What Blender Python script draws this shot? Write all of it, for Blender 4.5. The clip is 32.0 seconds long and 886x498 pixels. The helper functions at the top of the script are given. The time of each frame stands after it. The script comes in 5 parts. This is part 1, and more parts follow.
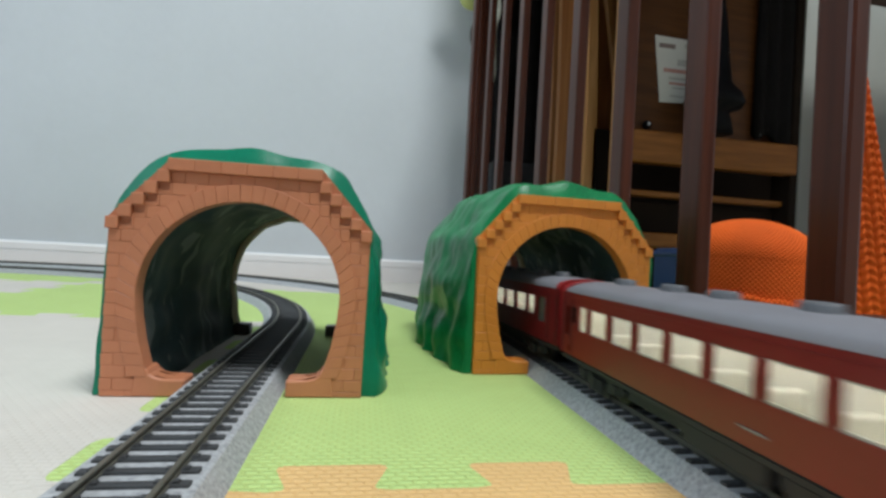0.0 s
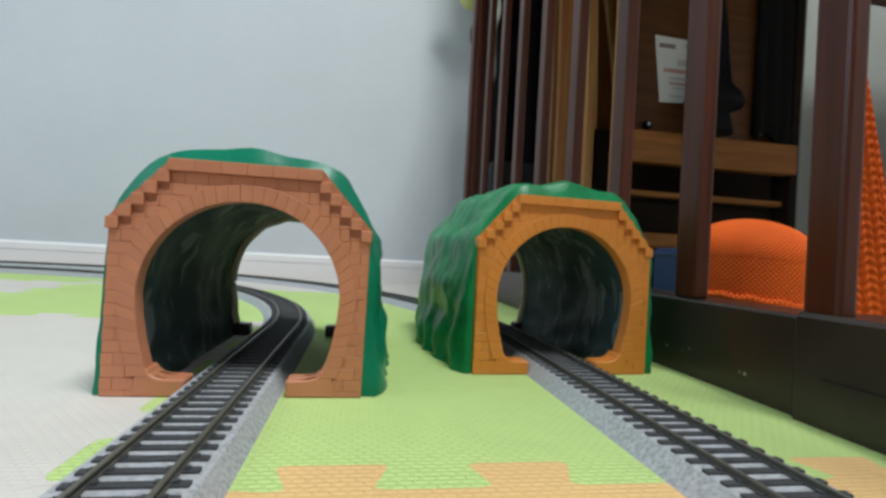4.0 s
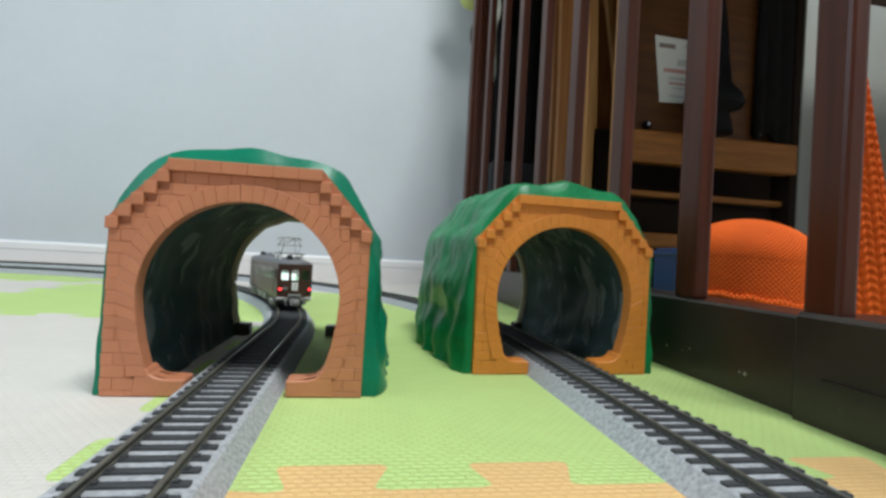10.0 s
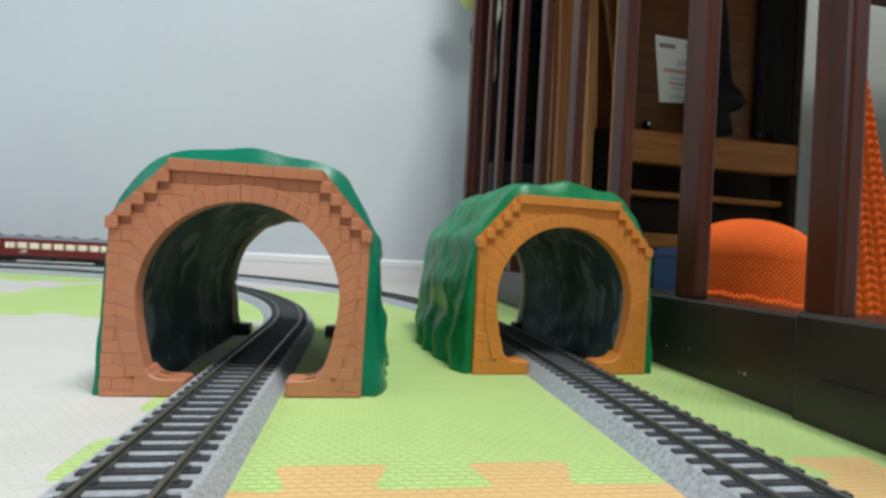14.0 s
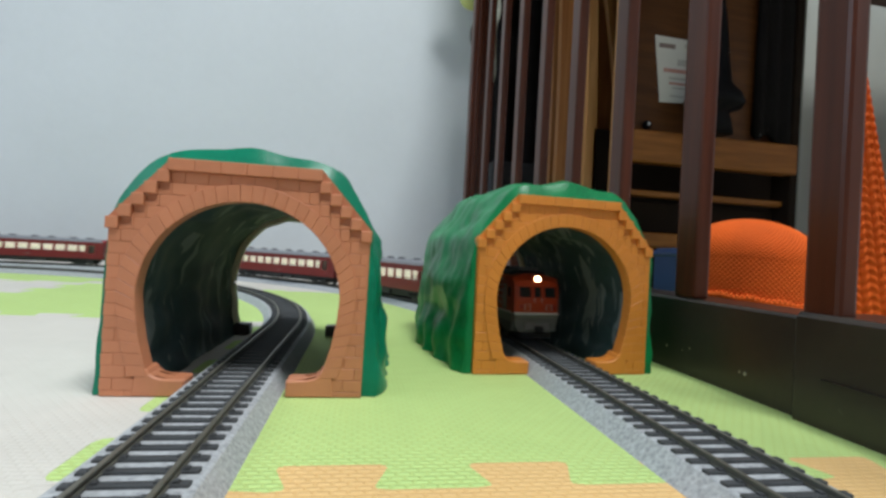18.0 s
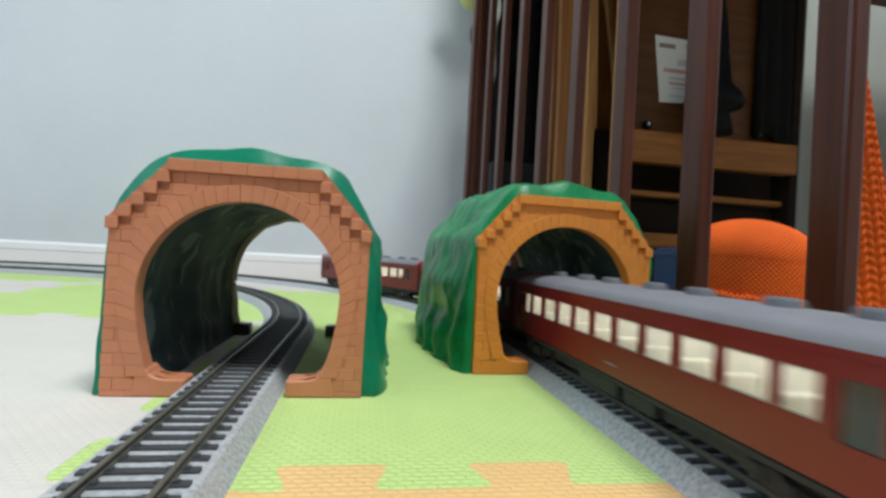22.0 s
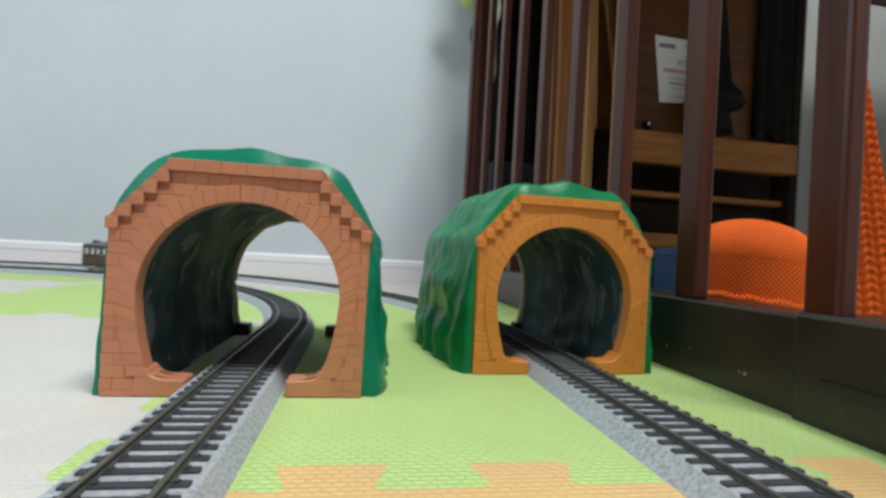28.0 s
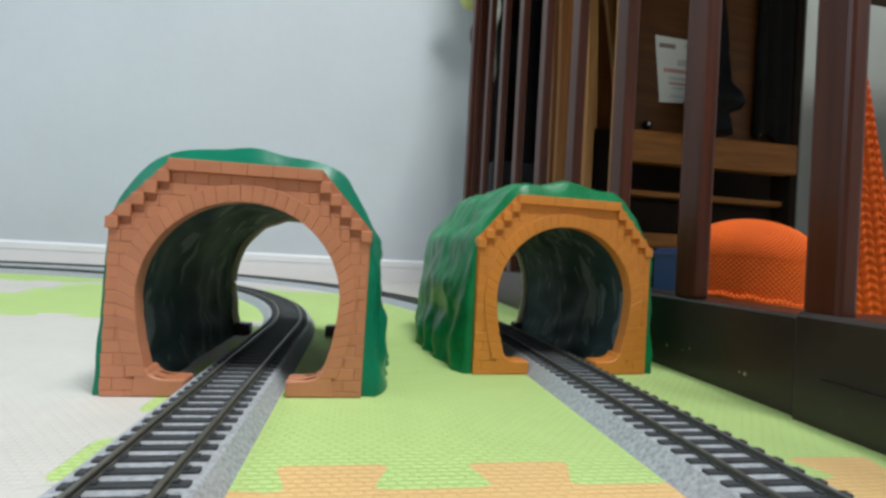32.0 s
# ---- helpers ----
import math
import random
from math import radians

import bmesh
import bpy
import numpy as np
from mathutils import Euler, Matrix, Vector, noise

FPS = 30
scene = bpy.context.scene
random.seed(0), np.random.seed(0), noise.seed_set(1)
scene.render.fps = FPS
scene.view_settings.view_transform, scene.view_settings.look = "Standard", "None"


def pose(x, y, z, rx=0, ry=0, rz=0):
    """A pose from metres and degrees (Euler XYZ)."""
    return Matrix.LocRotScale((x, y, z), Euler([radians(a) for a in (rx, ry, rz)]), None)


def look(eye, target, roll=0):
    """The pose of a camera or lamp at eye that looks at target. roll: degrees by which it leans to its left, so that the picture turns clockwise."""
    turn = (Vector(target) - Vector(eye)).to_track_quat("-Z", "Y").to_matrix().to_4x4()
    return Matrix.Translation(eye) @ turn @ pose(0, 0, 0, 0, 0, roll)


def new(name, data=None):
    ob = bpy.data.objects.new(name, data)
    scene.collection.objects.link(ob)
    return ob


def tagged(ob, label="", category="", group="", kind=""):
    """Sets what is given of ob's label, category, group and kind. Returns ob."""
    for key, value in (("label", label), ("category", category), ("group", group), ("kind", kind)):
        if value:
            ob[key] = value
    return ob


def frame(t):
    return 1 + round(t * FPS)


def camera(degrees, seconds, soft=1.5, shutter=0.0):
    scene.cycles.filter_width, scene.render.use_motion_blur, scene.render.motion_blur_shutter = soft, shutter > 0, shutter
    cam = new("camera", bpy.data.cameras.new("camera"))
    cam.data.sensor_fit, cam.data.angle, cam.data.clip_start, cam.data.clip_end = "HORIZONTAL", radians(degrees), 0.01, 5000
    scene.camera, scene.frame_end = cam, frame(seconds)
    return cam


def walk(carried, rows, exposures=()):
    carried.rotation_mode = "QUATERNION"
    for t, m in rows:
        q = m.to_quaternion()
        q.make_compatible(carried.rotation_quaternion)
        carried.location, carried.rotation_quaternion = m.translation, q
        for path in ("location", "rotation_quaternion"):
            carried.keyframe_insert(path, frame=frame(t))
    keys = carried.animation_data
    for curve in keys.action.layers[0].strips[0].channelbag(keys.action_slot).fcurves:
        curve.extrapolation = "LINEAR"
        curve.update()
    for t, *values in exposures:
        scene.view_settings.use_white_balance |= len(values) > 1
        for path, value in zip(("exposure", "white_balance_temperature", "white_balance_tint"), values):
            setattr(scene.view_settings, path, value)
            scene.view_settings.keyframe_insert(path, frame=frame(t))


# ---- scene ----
cam = camera(84.65, 32.0, soft=2.9, shutter=0.75)
EYE = Vector((0.0, 0.0, 0.066))
_y, _p = radians(9.41), radians(0.51)
AIM = EYE + Vector((math.sin(_y) * math.cos(_p), math.cos(_y) * math.cos(_p), math.sin(_p)))
walk(cam, [(0.0, look(EYE, AIM, 3.16)), (32.0, look(EYE, AIM, 3.16))], exposures=[(0.0, -0.12), (2.0, -0.12), (3.0, -0.08), (5.0, -0.15), (5.5, -0.28), (6.0, -0.50), (6.5, -0.25), (7.0, 0.07), (8.5, 0.03), (14.5, 0.02), (16.8, -0.09), (17.3, -0.07), (17.9, 0.02), (18.7, -0.1), (19.5, -0.04), (20.3, 0.09), (21.5, 0.10), (23.0, 0.1), (25.4, 0.12), (27.5, 0.0), (32.0, 0.0)])

# ---- light: one ceiling lamp, bluish fill light added at an unseen side window ----
world = bpy.data.worlds.new("room_world")
world.use_nodes = True
scene.world = world
world.node_tree.nodes["Background"].inputs[0].default_value = (0.75, 0.85, 1.0, 1)
world.node_tree.nodes["Background"].inputs[1].default_value = 0.25


def area(name, eye, target, sx, sy, watts, colour):
    lamp = bpy.data.lights.new(name, "AREA")
    lamp.shape, lamp.size, lamp.size_y, lamp.energy, lamp.color = "RECTANGLE", sx, sy, watts, colour
    ob = new(name, lamp)
    ob.matrix_world = look(eye, target)
    return ob


area("ceiling_lamp_light", (0.45, -0.45, 2.33), (0.45, -0.45, 0.0), 0.65, 0.65, 61.0, (0.95, 0.99, 1.0))
area("side_fill_light", (-2.0, -0.35, 1.25), (-0.6, -0.2, 0.7), 1.6, 1.2, 22.0, (0.70, 0.85, 1.0))


# ---- materials ----
def mat(name, colour, rough=0.6, metal=0.0, vary=0.12, scale=40.0, bump=0.0, bump_scale=300.0, spec=0.5, island=0.0, emit=0.0, trans=0.0, dirt=None):
    m = bpy.data.materials.new(name)
    m.use_nodes = True
    nt = m.node_tree
    n, l = nt.nodes, nt.links
    b = n["Principled BSDF"]
    b.inputs["Roughness"].default_value = rough
    b.inputs["Metallic"].default_value = metal
    b.inputs["Specular IOR Level"].default_value = spec
    if trans:
        b.inputs["Transmission Weight"].default_value = trans
    if emit:
        b.inputs["Emission Color"].default_value = (*colour, 1)
        b.inputs["Emission Strength"].default_value = emit
    tc = n.new("ShaderNodeTexCoord")
    coarse, fine = n.new("ShaderNodeTexNoise"), n.new("ShaderNodeTexNoise")
    for tex, s, d in ((coarse, scale, 4), (fine, scale * 9, 3)):
        tex.inputs["Scale"].default_value = s
        tex.inputs["Detail"].default_value = d
        l.new(tc.outputs["Object"], tex.inputs["Vector"])
    dark = tuple(c * (1 - vary) for c in colour)
    light = tuple(min(1, c * (1 + vary)) for c in colour)
    ramp = n.new("ShaderNodeMix")
    ramp.data_type = "RGBA"
    ramp.inputs[6].default_value, ramp.inputs[7].default_value = (*dark, 1), (*light, 1)
    add = n.new("ShaderNodeMath")
    add.operation = "MULTIPLY_ADD"
    l.new(fine.outputs["Fac"], add.inputs[0])
    add.inputs[1].default_value = 0.45
    l.new(coarse.outputs["Fac"], add.inputs[2])
    rng = n.new("ShaderNodeMapRange")
    rng.inputs[1].default_value, rng.inputs[2].default_value = 0.45, 1.0
    l.new(add.outputs[0], rng.inputs[0])
    l.new(rng.outputs[0], ramp.inputs[0])
    last = ramp.outputs[2]
    if island:
        info = n.new("ShaderNodeObjectInfo")
        hsv = n.new("ShaderNodeHueSaturation")
        mr = n.new("ShaderNodeMapRange")
        mr.inputs[3].default_value, mr.inputs[4].default_value = 1 - island, 1 + island
        l.new(info.outputs["Random"], mr.inputs[0])
        l.new(mr.outputs[0], hsv.inputs["Value"])
        l.new(last, hsv.inputs["Color"])
        last = hsv.outputs[0]
    if dirt:
        dn = n.new("ShaderNodeTexNoise")
        dn.inputs["Scale"].default_value = dirt[1]
        dn.inputs["Detail"].default_value = 6
        dn.inputs["Distortion"].default_value = 0.8
        stretch = n.new("ShaderNodeMapping")
        stretch.inputs["Scale"].default_value = (1, 1, dirt[4] if len(dirt) > 4 else 1)
        l.new(tc.outputs["Object"], stretch.inputs["Vector"])
        l.new(stretch.outputs[0], dn.inputs["Vector"])
        dr = n.new("ShaderNodeMapRange")
        dr.inputs[1].default_value, dr.inputs[2].default_value = dirt[2], dirt[2] + (dirt[5] if len(dirt) > 5 else 0.09)
        dr.inputs[4].default_value = dirt[3]
        l.new(dn.outputs["Fac"], dr.inputs[0])
        mx = n.new("ShaderNodeMix")
        mx.data_type = "RGBA"
        l.new(dr.outputs[0], mx.inputs[0])
        l.new(last, mx.inputs[6])
        mx.inputs[7].default_value = (*dirt[0], 1)
        last = mx.outputs[2]
    l.new(last, b.inputs["Base Color"])
    rr = n.new("ShaderNodeMapRange")
    rr.inputs[3].default_value, rr.inputs[4].default_value = max(0.02, rough - 0.08), min(1, rough + 0.1)
    l.new(coarse.outputs["Fac"], rr.inputs[0])
    l.new(rr.outputs[0], b.inputs["Roughness"])
    if bump:
        bt = n.new("ShaderNodeTexNoise")
        bt.inputs["Scale"].default_value = bump_scale
        bt.inputs["Detail"].default_value = 4
        l.new(tc.outputs["Object"], bt.inputs["Vector"])
        bn = n.new("ShaderNodeBump")
        bn.inputs["Strength"].default_value = bump
        bn.inputs["Distance"].default_value = 0.0006
        l.new(bt.outputs["Fac"], bn.inputs["Height"])
        l.new(bn.outputs[0], b.inputs["Normal"])
    return m


def foam(name, colour, relief, groove_tint):
    """Foam mat: a fine pressed weave of short ribs, 4 mm by 2.2 mm."""
    m = mat(name, colour, 0.75, vary=0.06, scale=9, spec=0.25)
    n, l = m.node_tree.nodes, m.node_tree.links
    b = n["Principled BSDF"]
    geo = n.new("ShaderNodeNewGeometry")
    br = n.new("ShaderNodeTexBrick")
    br.inputs["Scale"].default_value = 1.0
    br.inputs["Brick Width"].default_value = 0.0046
    br.inputs["Row Height"].default_value = 0.0026
    br.inputs["Mortar Size"].default_value = 0.0010
    br.inputs["Mortar Smooth"].default_value = 1.0
    br.inputs["Color1"].default_value = (1, 1, 1, 1)
    br.inputs["Color2"].default_value = (0.8, 0.8, 0.8, 1)
    br.inputs["Mortar"].default_value = (0, 0, 0, 1)
    l.new(geo.outputs["Position"], br.inputs["Vector"])
    bn = n.new("ShaderNodeBump")
    bn.inputs["Strength"].default_value = relief
    bn.inputs["Distance"].default_value = 0.0014
    l.new(br.outputs["Color"], bn.inputs["Height"])
    groove = n.new("ShaderNodeMix")
    groove.data_type, groove.blend_type = "RGBA", "MULTIPLY"
    old = b.inputs["Base Color"].links[0].from_socket
    l.new(old, groove.inputs[6])
    groove.inputs[7].default_value = (*groove_tint, 1)
    inv = n.new("ShaderNodeMath")
    inv.operation = "SUBTRACT"
    inv.inputs[0].default_value = 1.0
    l.new(br.outputs["Color"], inv.inputs[1])
    l.new(inv.outputs[0], groove.inputs[0])
    l.new(groove.outputs[2], b.inputs["Base Color"])
    l.new(bn.outputs[0], b.inputs["Normal"])
    return m


def wood(name, colour, dark, rough=0.4, scale=14.0, stretch=(1, 1, 0.06), bump=0.15, spec=0.5):
    m = mat(name, colour, rough, vary=0.1, scale=8, spec=spec)
    n, l = m.node_tree.nodes, m.node_tree.links
    b = n["Principled BSDF"]
    tc, mp, tx = n.new("ShaderNodeTexCoord"), n.new("ShaderNodeMapping"), n.new("ShaderNodeTexNoise")
    mp.inputs["Scale"].default_value = stretch
    tx.inputs["Scale"].default_value = scale * 8
    tx.inputs["Detail"].default_value = 6
    tx.inputs["Distortion"].default_value = 0.6
    l.new(tc.outputs["Object"], mp.inputs["Vector"])
    l.new(mp.outputs[0], tx.inputs["Vector"])
    mr = n.new("ShaderNodeMapRange")
    mr.inputs[1].default_value, mr.inputs[2].default_value = 0.35, 0.7
    l.new(tx.outputs["Fac"], mr.inputs[0])
    mx = n.new("ShaderNodeMix")
    mx.data_type = "RGBA"
    mx.inputs[6].default_value, mx.inputs[7].default_value = (*dark, 1), (*colour, 1)
    l.new(mr.outputs[0], mx.inputs[0])
    l.new(mx.outputs[2], b.inputs["Base Color"])
    bn = n.new("ShaderNodeBump")
    bn.inputs["Strength"].default_value = bump
    bn.inputs["Distance"].default_value = 0.0005
    l.new(tx.outputs["Fac"], bn.inputs["Height"])
    l.new(bn.outputs[0], b.inputs["Normal"])
    return m


WALL = mat("wallpaper", (0.575, 0.612, 0.637), 0.85, vary=0.03, scale=6, bump=0.5, bump_scale=260, spec=0.2)
TRIM = mat("white_trim", (0.82, 0.82, 0.81), 0.5, vary=0.03, scale=5)
GREEN_FOAM = foam("green_foam", (0.49, 0.67, 0.25), 0.58, (0.97, 0.92, 0.84))
CREAM_FOAM = foam("cream_foam", (0.59, 0.56, 0.51), 0.25, (0.98, 0.98, 0.97))
ORANGE_FOAM = foam("orange_foam", (0.74, 0.49, 0.22), 0.50, (0.97, 0.93, 0.86))
FLOORWOOD = wood("floor_boards", (0.42, 0.28, 0.16), (0.28, 0.17, 0.09), 0.4, stretch=(1, 0.06, 1))
BALLAST = mat("grey_ballast", (0.36, 0.375, 0.39), 0.85, vary=0.40, scale=700, bump=0.5, bump_scale=2600)
SLEEPER = mat("dark_sleeper", (0.036, 0.039, 0.042), 0.7, vary=0.3, scale=200, bump=0.3, bump_scale=900)
RAIL = mat("olive_rail", (0.085, 0.084, 0.068), 0.55, 0.1, vary=0.25, scale=60)
RAILTOP = mat("rail_head", (0.135, 0.130, 0.105), 0.42, 0.4, vary=0.15, scale=120)
BRICKRED = mat("terracotta_plastic", (0.505, 0.195, 0.098), 0.45, vary=0.07, scale=50, island=0.05, spec=0.4, bump=0.12, bump_scale=500)
BRICKORANGE = mat("orange_plastic", (0.66, 0.23, 0.035), 0.42, vary=0.07, scale=50, island=0.04, spec=0.4, bump=0.12, bump_scale=500)
GREENA = mat("teal_green_plastic", (0.004, 0.178, 0.100), 0.30, vary=0.15, scale=45, bump=0.3, bump_scale=110, spec=0.2)
GREENB = mat("green_plastic", (0.008, 0.195, 0.066), 0.32, vary=0.35, scale=55, bump=0.6, bump_scale=95, spec=0.16, dirt=((0.05, 0.23, 0.12), 60, 0.58, 0.45, 0.5))
# shell green with the tunnel's shade put into it; pale marbled streaks are moulded
LINING = mat("shaded_green_lining", (0.037, 0.070, 0.070), 0.6, vary=0.3, scale=30, bump=0.15, bump_scale=160, spec=0.2, dirt=((0.165, 0.205, 0.205), 75, 0.56, 0.85, 0.33, 0.04))
# rim colour paled to stand for light on the rear edge
RIM = mat("lit_moulded_rim", (0.66, 0.62, 0.42), 0.5, vary=0.1, scale=60)
BROWNLACQ = wood("dark_brown_lacquer", (0.085, 0.022, 0.010), (0.050, 0.013, 0.006), 0.31, spec=0.24, bump=0.06)
BLACKLACQ = mat("black_brown_paint", (0.024, 0.017, 0.012), 0.33, vary=0.3, scale=20, bump=0.1, bump_scale=120, dirt=((0.12, 0.11, 0.09), 60, 0.72, 0.6))


# ---- mesh helpers ----
def part(name, bm, material, parent=None, label="", smooth=False, m=None):
    me = bpy.data.meshes.new(name)
    bmesh.ops.recalc_face_normals(bm, faces=bm.faces)
    if smooth:
        for f in bm.faces:
            f.smooth = True
    bm.to_mesh(me)
    bm.free()
    for mt in (material if isinstance(material, (list, tuple)) else [material]):
        me.materials.append(mt)
    ob = new(name, me)
    if parent:
        ob.parent = parent
    if m is not None:
        ob.matrix_basis = m
    if label:
        tagged(ob, label)
    return ob


def box(x0, x1, y0, y1, z0, z1, bevel=0.0, bm=None, segs=1):
    own = bmesh.new()
    bmesh.ops.create_cube(own, size=1.0, matrix=Matrix.Translation(((x0 + x1) / 2, (y0 + y1) / 2, (z0 + z1) / 2)) @ Matrix.Diagonal((abs(x1 - x0), abs(y1 - y0), abs(z1 - z0), 1)))
    if bevel:
        bmesh.ops.bevel(own, geom=own.edges[:], offset=bevel, segments=segs, affect="EDGES", profile=0.5)
    return own if bm is None else merge(bm, own)


def merge(bm, other):
    me = bpy.data.meshes.new("tmp")
    other.to_mesh(me)
    other.free()
    bm.from_mesh(me)
    bpy.data.meshes.remove(me)
    return bm


def cyl(r, h, m=None, seg=16, r2=None, bm=None, bevel=0.0):
    own = bmesh.new()
    bmesh.ops.create_cone(own, cap_ends=True, segments=seg, radius1=r, radius2=r if r2 is None else r2, depth=h, matrix=m or Matrix())
    if bevel:
        bmesh.ops.bevel(own, geom=[e for e in own.edges if len(e.link_faces) == 2 and e.calc_face_angle() > 0.6], offset=bevel, segments=2, affect="EDGES", profile=0.5)
    return own if bm is None else merge(bm, own)


def prism(pts, axis, a, b, bevel=0.0, bm=None):
    """A closed outline drawn out from a to b along an axis: pts are (x, z) for 'y', (x, y) for 'z', (y, z) for 'x'."""
    own = bmesh.new()
    put = {"y": lambda p, d: (p[0], d, p[1]), "z": lambda p, d: (p[0], p[1], d), "x": lambda p, d: (d, p[0], p[1])}[axis]
    lo = [own.verts.new(put(p, a)) for p in pts]
    hi = [own.verts.new(put(p, b)) for p in pts]
    own.faces.new(lo), own.faces.new(hi[::-1])
    for i in range(len(pts)):
        j = (i + 1) % len(pts)
        own.faces.new((lo[i], lo[j], hi[j], hi[i]))
    if bevel:
        bmesh.ops.recalc_face_normals(own, faces=own.faces)
        bmesh.ops.bevel(own, geom=[e for e in own.edges if len(e.link_faces) == 2 and e.calc_face_angle() > 0.5], offset=bevel, segments=1, affect="EDGES", profile=0.5)
    return own if bm is None else merge(bm, own)


def sweep(path, section, closed=False, bm=None, up=Vector((0, 0, 1))):
    """Draws a (side, height) outline along a path of points."""
    own = bmesh.new()
    rings = []
    n = len(path)
    for i, p in enumerate(path):
        a = path[(i - 1) % n] if closed or i else path[i]
        b = path[(i + 1) % n] if closed or i < n - 1 else path[i]
        d = (Vector(b) - Vector(a)).normalized()
        side = d.cross(up).normalized()
        top = side.cross(d)
        rings.append([own.verts.new(Vector(p) + side * s + top * h) for s, h in section])
    k = len(section)
    for i in range(n if closed else n - 1):
        r, q = rings[i], rings[(i + 1) % n]
        for j in range(k):
            own.faces.new((r[j], r[(j + 1) % k], q[(j + 1) % k], q[j]))
    if not closed:
        own.faces.new(rings[0]), own.faces.new(rings[-1][::-1])
    return own if bm is None else merge(bm, own)


def tube(path, r, seg=8, bm=None, closed=False):
    own = bmesh.new()
    rings, n = [], len(path)
    for i, p in enumerate(path):
        a, b = path[max(0, i - 1)], path[min(n - 1, i + 1)]
        q = (Vector(b) - Vector(a)).to_track_quat("Z", "Y")
        rings.append([own.verts.new(Vector(p) + q @ Vector((r * math.cos(t), r * math.sin(t), 0))) for t in (2 * math.pi * j / seg for j in range(seg))])
    for r0, r1 in zip(rings, rings[1:]):
        for j in range(seg):
            own.faces.new((r0[j], r0[(j + 1) % seg], r1[(j + 1) % seg], r1[j]))
    own.faces.new(rings[0][::-1]), own.faces.new(rings[-1])
    return own if bm is None else merge(bm, own)


def thing(name, label, category, group="", m=None, kind=""):
    ob = new(name)
    ob.empty_display_size = 0.01
    if m is not None:
        ob.matrix_basis = m
    return tagged(ob, label, category, group, kind)


def setting(name, bm, material, label="", category="", smooth=False):
    return tagged(part(name, bm, material, smooth=smooth), label, category, kind="structure")


# ---- room ----
WY = 1.13
setting("floor", box(-2.1, 1.7, -2.6, WY + 0.1, -0.06, -0.0105), FLOORWOOD, "brown wooden floor boards under the play mats", "floor")
setting("wall_north", box(-2.1, 1.7, WY, WY + 0.1, -0.0105, 2.4), WALL, "pale bluish white wallpapered wall", "wall")
setting("wall_east", box(1.6, 1.7, -2.6, WY, -0.0105, 2.4), WALL, "pale wallpapered side wall", "wall")
bm = box(-2.1, -2.0, -2.6, WY, -0.0105, 0.6)
box(-2.1, -2.0, -2.6, WY, 1.9, 2.4, bm=bm)
box(-2.1, -2.0, -2.6, -1.2, 0.6, 1.9, bm=bm)
box(-2.1, -2.0, 0.5, WY, 0.6, 1.9, bm=bm)
setting("wall_west", bm, WALL, "pale wallpapered side wall with a window opening", "wall")
# window out of view, added to hold the bluish fill light
win = tagged(new("unseen_window_1"), "unseen white window frame added around the side fill light", "window", kind="structure")
bm = bmesh.new()
for y0, y1, z0, z1 in ((-1.2, 0.5, 0.6, 0.65), (-1.2, 0.5, 1.85, 1.9), (-1.2, -1.15, 0.65, 1.85), (0.45, 0.5, 0.65, 1.85), (-0.375, -0.325, 0.65, 1.85)):
    box(-2.07, -2.02, y0, y1, z0, z1, 0.004, bm=bm)
part("window_frame", bm, TRIM, win)
setting("wall_south", box(-2.0, 1.6, -2.6, -2.5, -0.0105, 2.4), WALL, "pale wallpapered wall behind", "wall")
setting("ceiling", box(-2.1, 1.7, -2.6, WY + 0.1, 2.4, 2.45), WALL, "plain white ceiling", "ceiling")
bm = prism([(WY, -0.0105), (WY - 0.009, -0.0105), (WY - 0.009, 0.0252), (WY - 0.0055, 0.0258), (WY - 0.0055, 0.0276), (WY - 0.008, 0.0284), (WY - 0.0075, 0.0405), (WY - 0.004, 0.0445), (WY, 0.0450)], "x", -2.0, 1.6)
setting("baseboard", bm, TRIM, "white grooved baseboard along the wall", "baseboard")

# grey panel added over the wall; its colour stands for shade behind the bed
door = setting("shade_panel_1", box(0.86, 1.58, WY - 0.030, WY - 0.0005, 0.0, 2.0, 0.004), mat("shade_grey_sheet", (0.34, 0.35, 0.32), 0.6, vary=0.05, scale=5), "plain grey panel over the wall, darker in place of shade", "door")
part("panel_edge", box(0.835, 0.858, WY - 0.035, WY - 0.0005, 0.0, 2.05, 0.003), TRIM, door)

# ---- foam mats ----
TILE, X0, Y0 = 0.29, -0.073, 0.143


